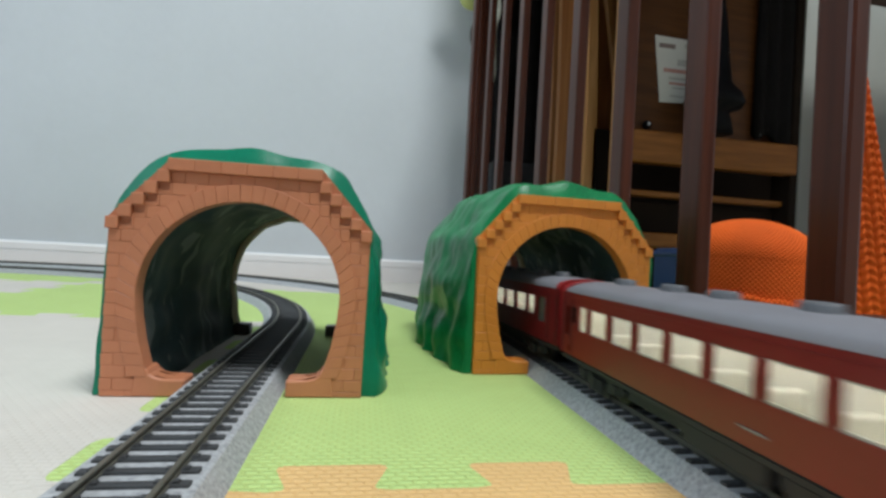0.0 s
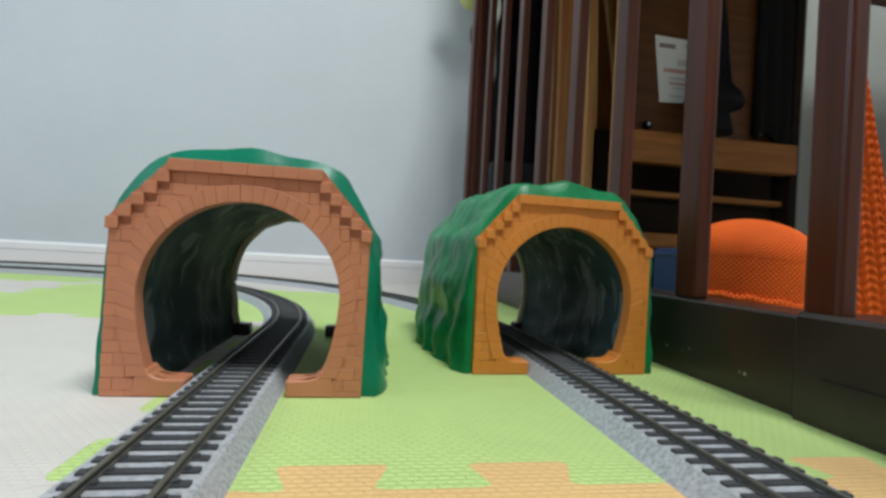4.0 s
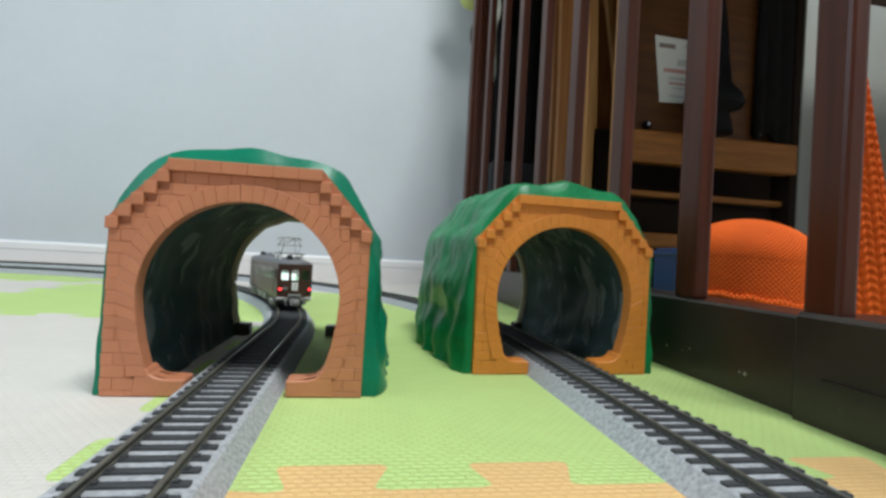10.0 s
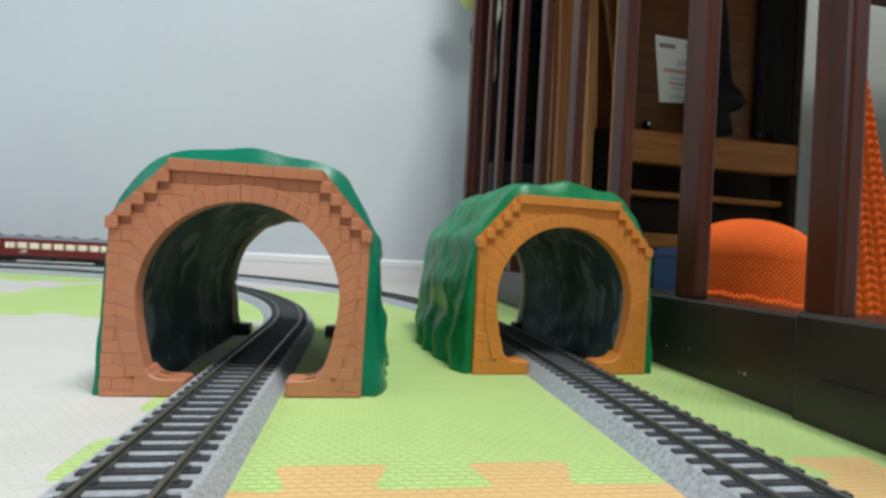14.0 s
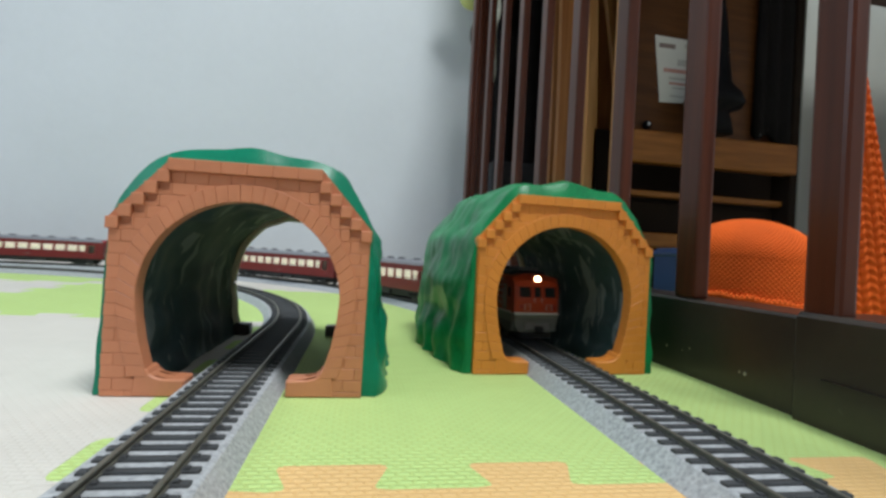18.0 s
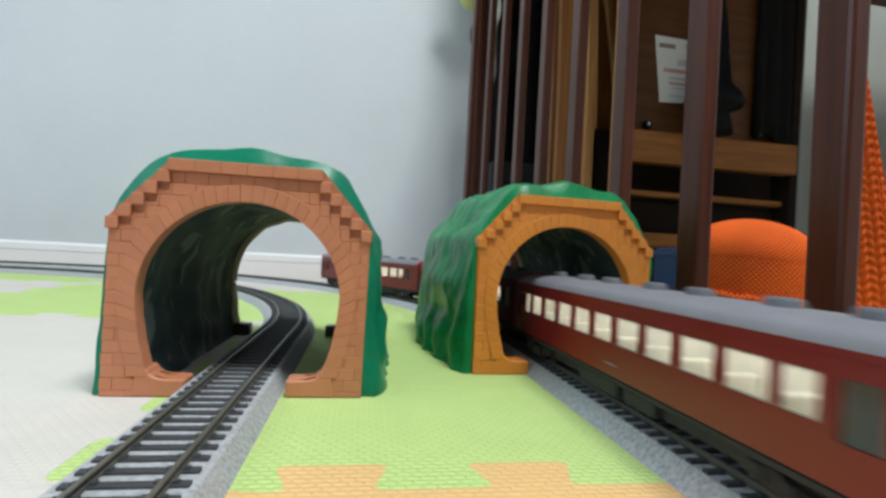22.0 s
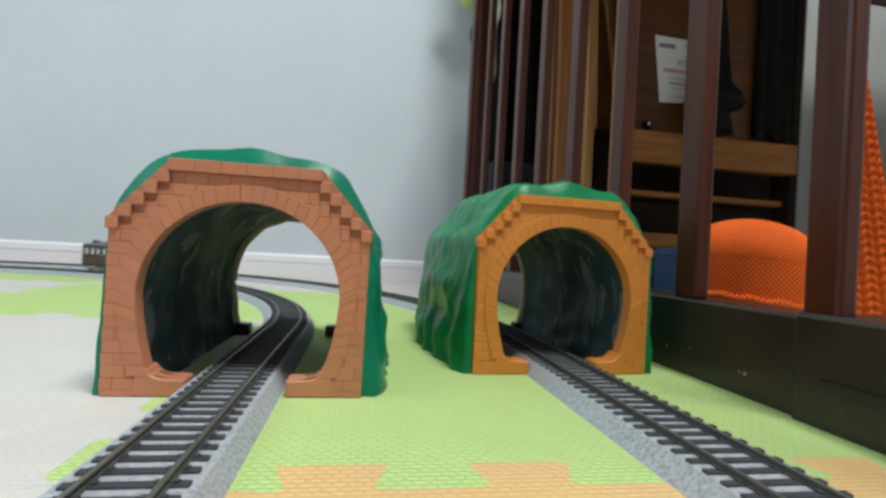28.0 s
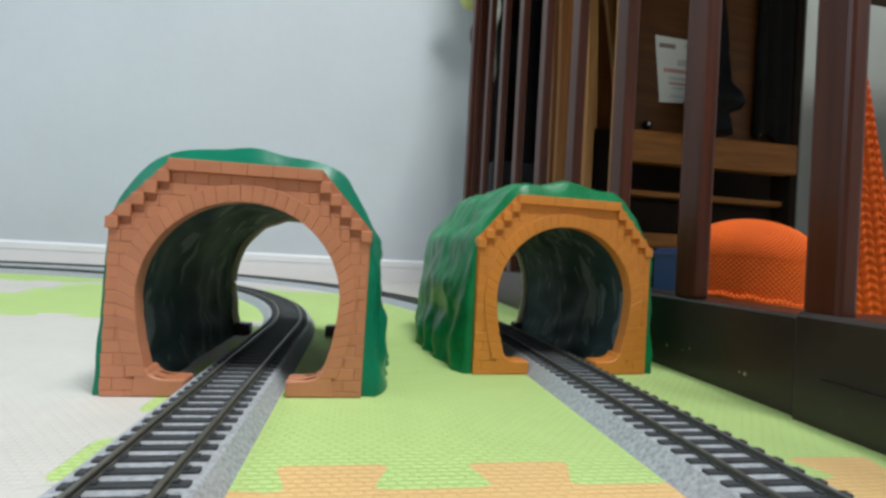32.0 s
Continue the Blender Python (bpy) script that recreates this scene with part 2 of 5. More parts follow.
def mat_outline(ox, oy):
    """A square with dovetail tongues: out on the far and left sides, notches for the neighbours' tongues on the near and right."""
    g, d = 0.00003, 0.0085
    along = (0.068, 0.126, 0.184, 0.242)
    up = (0.0160, 0.0720, 0.1300, 0.1880, 0.2460)
    x1, y1 = ox + TILE, oy + TILE
    dove = ((-0.0165, -d), (-0.0122, -d + 0.0010), (-0.0118, -d + 0.0030), (-0.0166, d - 0.0034), (-0.0164, d - 0.0012), (-0.0142, d), (0.0142, d), (0.0164, d - 0.0012), (0.0166, d - 0.0034), (0.0118, -d + 0.0030), (0.0122, -d + 0.0010), (0.0165, -d))
    knob = ((-0.0150, -d), (-0.0128, -d + 0.0016), (-0.0122, -d + 0.0040), (-0.0150, d - 0.0068), (-0.0156, d - 0.0044), (-0.0150, d - 0.0022), (-0.0130, d - 0.0007), (-0.0105, d))
    knob += tuple((-s, o) for s, o in knob[::-1])
    pts = [(ox + g, oy + g)]
    pts += [(ox + c + s, oy + o + g) for c in along for s, o in dove]
    pts += [(x1 - g, oy + g)]
    pts += [(x1 - o - g, oy + c + s) for c in up for s, o in knob]
    pts += [(x1 - g, y1 - g)]
    pts += [(ox + c - s, y1 + o - g) for c in along[::-1] for s, o in dove]
    pts += [(ox + g, y1 - g)]
    pts += [(ox - o + g, oy + c - s) for c in up[::-1] for s, o in knob]
    return pts


def foam_mat(i, j, material, label):
    ox, oy = X0 + i * TILE, Y0 + j * TILE
    bm = prism(mat_outline(ox, oy), "z", -0.0104, 0.0)
    bmesh.ops.bevel(bm, geom=[e for e in bm.edges if all(abs(v.co.z) < 1e-6 for v in e.verts)], offset=0.0005, segments=1, affect="EDGES")
    tagged(part("foam_mat", bm, material), label, "play mat", "jigsaw foam mats")


for i in range(-4, 4):
    for j in range(-3, 3):
        green = (i, j) in ((0, 0), (0, 1), (-1, 1), (1, 0), (1, 1), (-2, 2))
        orange = (i, j) in ((0, -1), (1, -1))
        material = GREEN_FOAM if green else ORANGE_FOAM if orange else CREAM_FOAM
        foam_mat(i, j, material, ("light green" if green else "pale orange" if orange else "cream") + " jigsaw foam play mat with a woven texture")

# ---- railway: two loops ----
RAILZ, BEDZ = 0.0091, 0.0068


def loop_points(xr, yc, R, rc, ystart, step=0.02):
    """A loop run against the clock from (xr, ystart) up the straight, over the far half circle, down and round the near side."""
    xc = xr - R
    pts, s = [], 0.0

    def line(a, b):
        n = max(1, int(math.dist(a, b) / step))
        return [(a[0] + (b[0] - a[0]) * i / n, a[1] + (b[1] - a[1]) * i / n) for i in range(n)]

    def arc(cx, cy, r, t0, t1):
        n = max(2, int(abs(t1 - t0) * r / step))
        return [(cx + r * math.cos(t0 + (t1 - t0) * i / n), cy + r * math.sin(t0 + (t1 - t0) * i / n)) for i in range(n)]
    pi = math.pi
    pts += line((xr, ystart), (xr, yc))
    pts += arc(xc, yc, R, 0, pi)
    pts += line((xr - 2 * R, yc), (xr - 2 * R, ystart))
    pts += arc(xr - 2 * R + rc, ystart, rc, pi, 1.5 * pi)
    pts += line((xr - 2 * R + rc, ystart - rc), (xr - rc, ystart - rc))
    pts += arc(xr - rc, ystart, rc, 1.5 * pi, 2 * pi)
    return pts


class Loop:
    def __init__(self, pts):
        self.p = np.array(pts + pts[:1])
        self.s = np.concatenate([[0], np.cumsum(np.hypot(*np.diff(self.p, axis=0).T))])
        self.length = self.s[-1]

    def at(self, s):
        s = s % self.length
        return Vector((np.interp(s, self.s, self.p[:, 0]), np.interp(s, self.s, self.p[:, 1]), 0))


OUT_X, OUT_Y, OUT_R, OUT_C, OUT_S = 0.1176, 0.330, 0.6655, 0.297, 0.0566
IN_X, IN_Y, IN_R, IN_C, IN_S = -0.0521, 0.353, 0.5016, 0.20, 0.009
OUTER = Loop(loop_points(OUT_X, OUT_Y, OUT_R, OUT_C, OUT_S, 0.008))
INNER = Loop(loop_points(IN_X, IN_Y, IN_R, IN_C, IN_S, 0.008))


def railway(loop, label, half=0.0207, gauge=0.0090, top=0.0165):
    track = thing("model_railway_track", label, "toy track", "railway loops")
    path = [loop.at(loop.length * i / 360) for i in range(360)]
    bed = [(-half, 0.0), (-top, BEDZ - 0.0006), (0.0005 - top, BEDZ - 0.0003), (top - 0.0005, BEDZ - 0.0003), (top, BEDZ - 0.0006), (half, 0.0)]
    part("roadbed", sweep(path, bed, True), BALLAST, track, "grey speckled plastic ballast bed")
    for side in (-1, 1):
        c = side * gauge
        web = [(c - 0.0011, BEDZ), (c - 0.0011, BEDZ + 0.0005), (c - 0.0004, BEDZ + 0.0007), (c - 0.0004, RAILZ - 0.0006), (c - 0.0008, RAILZ - 0.0005), (c - 0.0008, RAILZ - 0.0001),
               (c + 0.0008, RAILZ - 0.0001), (c + 0.0008, RAILZ - 0.0005), (c + 0.0004, RAILZ - 0.0006), (c + 0.0004, BEDZ + 0.0007), (c + 0.0011, BEDZ + 0.0005), (c + 0.0011, BEDZ)]
        rail = part("rail", sweep(path, web, True), RAIL, track)
        part("rail_head", sweep(path, [(c - 0.0007, RAILZ - 0.0003), (c - 0.00055, RAILZ), (c + 0.00055, RAILZ), (c + 0.0007, RAILZ - 0.0003)], True), RAILTOP, rail, "worn bright rail head")
    return track


def sleepers(loop, track, pitch, phase, near, half=0.0144, gauge=0.0090):
    me_bm = box(-half, half, -0.0014, 0.0014, -0.001, 0.0006, 0.00025)
    for s in (-1, 1):
        for o in (-0.0021, 0.0021):
            box(s * gauge + o - 0.0007, s * gauge + o + 0.0007, -0.0009, 0.0009, 0.0005, 0.0011, bm=me_bm)
    proto = part("sleeper", me_bm, SLEEPER, track)
    rest = bmesh.new()
    n, made = int(loop.length / pitch), 0
    for i in range(n):
        s = (phase + i * loop.length / n) % loop.length
        p, d = loop.at(s), (loop.at(s + 0.002) - loop.at(s - 0.002)).normalized()
        m = Matrix.Translation((p.x, p.y, BEDZ)) @ Matrix.Rotation(math.atan2(-d.x, d.y), 4, "Z")
        if near(s) and made < 290:
            if made:
                ob = new("sleeper", proto.data)
                ob.parent = track
            else:
                ob = proto
            ob.matrix_basis = m
            made += 1
        else:
            bmesh.ops.create_cube(rest, size=1, matrix=m @ Matrix.Diagonal((2 * half, 0.0028, 0.0014, 1)))
    tagged(part("far_sleepers", rest, SLEEPER, track), kind="stuff")


# ---- toy tunnels ----
def portal_outline(h=0.0545):
    """Outer edge of the portal plate: upright sides and sloping shoulders, behind the stepped bricks."""
    return [(h - 0.001, 0.0), (h - 0.0005, 0.068), (h - 0.0001, 0.0756), (0.0318, 0.1012)]


def arch_points(r, zc=0.043, n=40):
    """Horseshoe opening from the right foot over the crown to the left foot: a half circle on gently closing legs."""
    f = r / 0.0415
    leg = [(0.0350, 0.0085), (0.0388, 0.0225), (0.0407, 0.0335)]
    pts = [(x * f if f < 1.02 else x + (r - 0.0415), z) for x, z in leg]
    pts += [(r * math.cos(math.pi * i / n), zc + r * math.sin(math.pi * i / n)) for i in range(n + 1)]
    return pts + [(-x, z) for x, z in pts[2::-1]]


def spread(pts, n):
    q = np.array(pts)
    d = np.concatenate([[0], np.cumsum(np.hypot(*np.diff(q, axis=0).T))])
    return [(float(np.interp(t, d, q[:, 0])), float(np.interp(t, d, q[:, 1]))) for t in np.linspace(0, d[-1], n)]


def portal_face(bm, y0, y1):
    """The wall plate between outline and opening, with feet that reach in under the arch."""
    right = portal_outline()
    outer = right + [(-x, z) for x, z in right[::-1]]
    foot = [(0.0335, 0.0076), (0.0310, 0.0072), (0.0215, 0.0070), (0.0210, 0.0)]
    inner = foot[::-1] + arch_points(0.0420) + [(-x, z) for x, z in foot]
    a, b = spread(outer, 240), spread(inner, 240)
    own = bmesh.new()
    rows = [[own.verts.new((x, y, z)) for x, z in pts] for pts, y in ((a, y0), (b, y0), (b, y1), (a, y1))]
    for r in range(4):
        p, q = rows[r], rows[(r + 1) % 4]
        for i in range(len(a) - 1):
            own.faces.new((p[i], p[i + 1], q[i + 1], q[i]))
    own.faces.new([r[0] for r in rows]), own.faces.new([r[-1] for r in rows][::-1])
    return merge(bm, own)


def tunnel(m, plastic, green, label, length, seed, swollen=1.0, sides=(1.0, 1.0), sink=0.0, crown=1.1, bulge=0.0, close=0.065):
    rnd = random.Random(seed)
    t = thing("toy_tunnel", label, "toy tunnel", "toy tunnels", m)
    bm = bmesh.new()
    portal_face(bm, 0.0014, 0.0080)
    face = part("portal", bm, plastic, t, "moulded brick portal")
    # ring of wedge stones, proud of the courses
    n = 43
    lo_pts, hi_pts = spread(arch_points(0.0418), n * 6 + 1), spread(arch_points(0.0493), n * 6 + 1)
    for i in range(n):
        i0, i1 = i * 6, i * 6 + 6
        pts = [lo_pts[i0], lo_pts[i0 + 3], lo_pts[i1], hi_pts[i1], hi_pts[i0 + 3], hi_pts[i0]]
        cx, cz = sum(p[0] for p in pts) / 6, sum(p[1] for p in pts) / 6
        ax, az = lo_pts[i1][0] - lo_pts[i0][0], lo_pts[i1][1] - lo_pts[i0][1]
        k = math.hypot(ax, az)
        ax, az = ax / k, az / k
        cut = []
        for x, z in pts:
            along = (x - cx) * ax + (z - cz) * az
            cut.append((x - ax * along * 0.012, z - az * along * 0.012))
        part("arch_stone", prism(cut, "y", -0.0005 - 0.0001 * rnd.random(), 0.003, 0.00022), plastic, face)
    # courses of bricks, cut to the arch ring and the shoulders
    h, row, gap = 0.0052, 0, 0.00004
    while row < 19:
        z0, z1 = max(0.0, row * h - 0.0026) + gap, row * h + h - 0.0026 - gap
        if z0 >= 0.043:
            w = math.sqrt(max(0.0, 0.0487 ** 2 - (z1 - 0.043) ** 2))
        else:
            w = 0.0414 + max(0.0, z0 - 0.0085) * 0.17 if z1 > 0.0095 else 0.0405
        # beside the shoulder steps the course stops short and leaves a square hollow
        lim = 0.0536 if row < 14 else 0.0546 - 0.0047 * (row - 14) - (0.0096 if row < 18 else 0.0050)
        y = 0.0007 if row == 18 else 0.0
        x = -0.0675 + (0.0 if row % 2 else 0.0047)
        while x < 0.066:
            for x0, x1 in ((max(x + gap, -lim), min(x + 0.0094 - gap, -w)), (max(x + gap, w), min(x + 0.0094 - gap, lim))) if w > 0.001 else ((max(x + gap, -lim), min(x + 0.0094 - gap, lim)),):
                if x1 - x0 > 0.0002:
                    part("brick", box(x0, x1, y - 0.0001 * rnd.random(), 0.003, z0, z1, min(0.00022, (x1 - x0) / 4)), plastic, face)
            x += 0.0094
        row += 1
    # coping over a recessed course, and square shoulder blocks in steps
    for k in range(6):
        part("coping_stone", box(-0.0318 + 0.0106 * k + 0.00002, -0.0318 + 0.0106 * (k + 1) - 0.00002, -0.0015, 0.006, 0.0962, 0.1014, 0.00025), plastic, face)
    for s in (-1, 1):
        for k in range(5):
            xk, zk = 0.0546 - 0.0047 * k, 0.0702 + 0.0052 * k
            part("shoulder_block", box(min(s * (xk - 0.0049), s * xk), max(s * (xk - 0.0049), s * xk), -0.0012 - 0.0001 * (k % 2), 0.0060 + 0.0004 * (k % 2), zk + 0.00005, zk + 0.00515, 0.00028), plastic, face)
            if k < 4:
                part("brick", box(min(s * (xk - 0.0097), s * (xk - 0.0049)), max(s * (xk - 0.0097), s * (xk - 0.0049)), 0.0001, 0.003, zk, zk + 0.0020, 0.0002), plastic, face)
        part("foot_block", prism([(s * 0.0207, 0.0), (s * 0.0207, 0.0073), (s * 0.0295, 0.0075), (s * 0.0325, 0.0082), (s * 0.0345, 0.0096), (s * 0.0357, 0.0118), (s * 0.0400, 0.0118), (s * 0.0415, 0.0)], "y", -0.0004, 0.012, 0.0006), plastic, face)
    # green shell, outside and inside skins
    nu, nv = 110, 64
    outer_p = [(0.0530, 0.0), (0.0532, 0.040), (0.0532, 0.072), (0.046 + bulge, 0.086 + bulge), (0.033 + bulge * 0.5, 0.1035), (0.012, 0.1055), (0.0, 0.108)]
    outer_p += [(-x, z) for x, z in outer_p[-2::-1]]
    ps = np.array(outer_p)
    for _ in range(2):
        cut = [ps[0]]
        for a, b in zip(ps, ps[1:]):
            cut += [a * 0.78 + b * 0.22, a * 0.22 + b * 0.78]
        ps = np.array(cut + [ps[-1]])
    ss = np.concatenate([[0], np.cumsum(np.hypot(*np.diff(ps, axis=0).T))])

    def hull(u, v):
        s = u * ss[-1]
        x, z = np.interp(s, ss, ps[:, 0]), np.interp(s, ss, ps[:, 1])
        nx, nz = x / 0.06, max(0.0, (z - 0.055) / 0.05)
        k = math.hypot(nx, nz) or 1
        swell = math.sin(math.pi * min(1, max(0, v))) ** 0.32
        q = Vector((u * 9.0 + seed * 3.1, v * 3.2, seed * 1.7))
        fold = noise.noise(Vector((u * 15 + seed, v * 3.0, 2.0))) * 0.0042 + noise.noise(q * 2.3) * 0.0022 + noise.noise(q * 6.1) * 0.0011
        low = 1.0 - min(1.0, z / 0.066)
        flute = 0.0022 * math.sin(v * 34 + 5 * noise.noise(q)) * low
        o = swell * (0.0042 * swollen + 0.0085 * low + (fold + flute) * (0.5 + 0.5 * swollen)) + 0.0012
        f = 0.5 + 0.5 * max(-1.0, min(1.0, x / 0.050))
        o *= sides[0] * (1 - f) + sides[1] * f
        drop = 1 - sink * max(0.0, v - 0.25) ** 1.2
        return Vector((x + nx / k * o, v * length, max(0.0, (z + nz / k * o * crown) * drop)))

    bm = bmesh.new()
    grid = [[bm.verts.new(hull(i / nu, 0.012 + 0.976 * j / nv)) for i in range(nu + 1)] for j in range(nv + 1)]
    for j in range(nv):
        for i in range(nu):
            bm.faces.new((grid[j][i], grid[j][i + 1], grid[j + 1][i + 1], grid[j + 1][i]))
    shell, bm = bm, bmesh.new()
    inner_pts = spread(arch_points(0.0435), nu + 1)
    lift = min(z for _, z in inner_pts)

    def lining(i, v):
        x, z = inner_pts[i]
        z = (z - lift) * 0.0865 / (0.0865 - lift)
        u = i / nu
        r = noise.noise(Vector((u * 22 + seed, v * 5, 7.0))) * 0.0030 + noise.noise(Vector((u * 9, v * 9 + seed, 1.0))) * 0.0022
        k = math.hypot(x, z - 0.043)
        r *= min(1, 8 * v, 8 * (1 - v))
        return Vector((x * (1 + (r + 0.002) / k) * (1 - close * v), v * length, max(0, 0.043 + (z - 0.043) * (1 + (r + 0.002) / k)) if z > 0.002 else 0.0))

    ig = [[bm.verts.new(lining(i, 0.03 + 0.94 * j / nv)) for i in range(nu + 1)] for j in range(nv + 1)]
    for j in range(nv):
        for i in range(nu):
            bm.faces.new((ig[j][i], ig[j + 1][i], ig[j + 1][i + 1], ig[j][i + 1]))
    edge = [Vector((v.co.x * 0.975, v.co.y - 0.001, 0.043 + (v.co.z - 0.043) * 0.975)) for v in ig[nv] if v.co.z > 0.0015]
    for j in (0, nv):
        rim = [shell.verts.new(v.co * 1.0) for v in ig[j]]
        for i in range(nu):
            shell.faces.new((grid[j][i], grid[j][i + 1], rim[i + 1], rim[i]))
    part("mountain_shell", shell, green, t, "glossy green moulded mountain shell", smooth=True)
    part("rear_rim", tube(edge, 0.0029, 8), RIM, t, "moulded edge of the rear opening, paled as if lit", smooth=True)
    for s in (-1, 1):
        part("rear_clip", prism([(s * 0.0268, 0.0), (s * 0.0268, 0.0078), (s * 0.0370, 0.0085), (s * 0.0400, 0.0)], "y", length - 0.011, length - 0.001, 0.0006), BLACKLACQ, t, "black plastic foot clip")
    part("lining", bm, LINING, t, "marbled green inner lining, darkened to stand for the tunnel's shade", smooth=True)
    return t


tunnel(pose(-0.0498, 0.2180, 0.0002) @ Matrix.Diagonal((0.985, 1, 0.978, 1)), BRICKRED, GREENA, "green toy tunnel with terracotta brick portals over the curved track", 0.158, 3, 0.85, (0.60, 1.15), 0.0, 0.70, 0.0016)
tunnel(pose(0.1172, 0.2650, 0.0002, 0, 0, 3.0), BRICKORANGE, GREENB, "green toy tunnel with bright orange brick portals over the straight track", 0.158, 8, 1.0, (1.0, 1.0), 0.02, 1.1, -0.0006, 0.17)

# ---- slatted bed side ----
CHIP = mat("bare_wood_chip", (0.33, 0.30, 0.20), 0.8, vary=0.3, scale=400)
bed = thing("slatted_bed_side", "dark brown lacquered slatted wooden bed side on a black plinth rail", "bed")
part("plinth", box(0.1995, 0.240, 0.194, 0.955, -0.0105, 0.0465, 0.0015), BLACKLACQ, bed, "scuffed black lower rail")
part("plinth", box(0.1960, 0.240, -0.20, 0.1935, -0.0105, 0.0485, 0.002), BLACKLACQ, bed, "scuffed black lower rail")
part("groove_strip", box(0.1945, 0.1965, -0.15, 0.178, 0.0205, 0.0212), BLACKLACQ, bed)
for k in range(-2, 8):
    y = 0.2865 + 0.0932 * k
    part("slat", box(0.2000, 0.2100, y - (0.0205 if k >= 0 else 0.0178), y, 0.0465, 0.62, 0.0022, segs=2), BROWNLACQ, bed)
part("end_post", box(0.192, 0.225, 0.925, 0.955, -0.0105, 0.690, 0.004, segs=2), BROWNLACQ, bed)
part("top_rail", box(0.198, 0.214, -0.2, 0.98, 0.62, 0.636, 0.003, segs=2), BROWNLACQ, bed)
# headboard, base and mattress are out of view, added to block the ceiling lamp
part("shade_headboard", box(0.190, 0.87, 0.928, 0.953, 0.690, 1.10, 0.004, segs=2), BROWNLACQ, bed, "unseen dark brown panel added to shade the wall")
part("unseen_bed_base", box(0.216, 1.55, 0.24, 0.90, 0.660, 0.690, 0.004), BROWNLACQ, bed, "dark wooden bed base, unseen, added to shade the space below")
part("mattress", box(0.31, 1.54, 0.25, 0.89, 0.691, 0.80, 0.02, segs=3), mat("mattress_cloth", (0.6, 0.58, 0.55), 0.9, vary=0.05), bed, "pale mattress, unseen, on the shading base")
bm = bmesh.new()
bmesh.ops.create_uvsphere(bm, u_segments=16, v_segments=10, radius=0.02, matrix=Matrix.Translation((0.205, 0.968, 0.515)) @ Matrix.Diagonal((0.7, 0.9, 1.5, 1)))
part("corner_knob", bm, BLACKLACQ, bed, "black plastic corner guard", smooth=True)

for y, z, r in ((0.2895, 0.0142, 0.0009), (0.2742, 0.0141, 0.0005), (0.2675, 0.0165, 0.0007), (0.2238, 0.0121, 0.0010), (0.2275, 0.0122, 0.0006)):
    bm = bmesh.new()
    bmesh.ops.create_icosphere(bm, subdivisions=1, radius=r, matrix=Matrix.Translation((0.1994 if y > 0.194 else 0.1959, y, z)) @ Matrix.Diagonal((0.25, 1, 1.2, 1)))
    part("paint_chip", bm, CHIP, bed, "pale chipped spot in the paint")

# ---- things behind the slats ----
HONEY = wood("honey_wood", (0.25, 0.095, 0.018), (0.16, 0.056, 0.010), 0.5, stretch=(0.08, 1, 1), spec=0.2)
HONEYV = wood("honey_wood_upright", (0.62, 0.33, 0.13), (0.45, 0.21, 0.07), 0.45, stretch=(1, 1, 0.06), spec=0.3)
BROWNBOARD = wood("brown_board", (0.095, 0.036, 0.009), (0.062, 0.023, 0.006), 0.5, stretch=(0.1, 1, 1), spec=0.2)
# near-black colour that puts the shade behind and below the chair into its boards
DARKIN = mat("shaded_board", (0.011, 0.0065, 0.004), 0.8, vary=0.3, scale=20, spec=0.1)
PAPER = mat("white_paper", (0.56, 0.56, 0.53), 0.75, vary=0.04, scale=20)
INKRED = mat("faded_red_ink", (0.42, 0.22, 0.19), 0.8, vary=0.2, scale=200)
INKDARK = mat("brown_grey_ink", (0.20, 0.15, 0.14), 0.8, vary=0.2, scale=200)
INKGREY = mat("grey_ink", (0.40, 0.39, 0.37), 0.8, vary=0.2, scale=200)
BLACKCLOTH = mat("black_cloth", (0.009, 0.008, 0.008), 0.9, vary=0.35, scale=25, bump=0.5, bump_scale=300, spec=0.1)
BLACKRUB = mat("black_rubber", (0.005, 0.005, 0.006), 0.6, vary=0.2, scale=30, spec=0.08)
STEEL = mat("screw_steel", (0.30, 0.30, 0.30), 0.35, 0.9, vary=0.1)
BLUEP = mat("blue_plastic", (0.010, 0.038, 0.115), 0.45, vary=0.15, scale=30)
LEAFY = mat("pale_yellow_green_felt", (0.55, 0.60, 0.22), 0.85, vary=0.12, scale=30, bump=0.3, bump_scale=200)

rack = thing("wooden_chair", "honey brown wooden chair back with a paper label, behind the slats", "chair")
YP = 0.70
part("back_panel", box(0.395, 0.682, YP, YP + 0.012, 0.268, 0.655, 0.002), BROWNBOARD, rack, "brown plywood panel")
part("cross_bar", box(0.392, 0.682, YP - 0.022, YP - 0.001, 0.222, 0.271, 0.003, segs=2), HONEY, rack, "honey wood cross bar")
for x, z in ((0.426, 0.284), (0.622, 0.286)):
    bm = cyl(0.0066, 0.008, pose(x, YP - 0.005, z - 0.001, 90, 0, 0), 16, bevel=0.002)
    knob = part("bolt_cap", bm, BLACKRUB, rack)
    part("bolt_socket", cyl(0.0028, 0.002, pose(x, YP - 0.0095, z, 90, 0, 0), 6), STEEL, knob)
# near-black board added to fill the shaded gap under the bar
part("shadow_board", box(0.39, 0.79, YP + 0.10, YP + 0.11, 0.0, 0.30), DARKIN, rack, "near-black board filling the shaded gap under the cross bar")
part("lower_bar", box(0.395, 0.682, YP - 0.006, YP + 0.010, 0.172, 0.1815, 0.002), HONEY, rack)
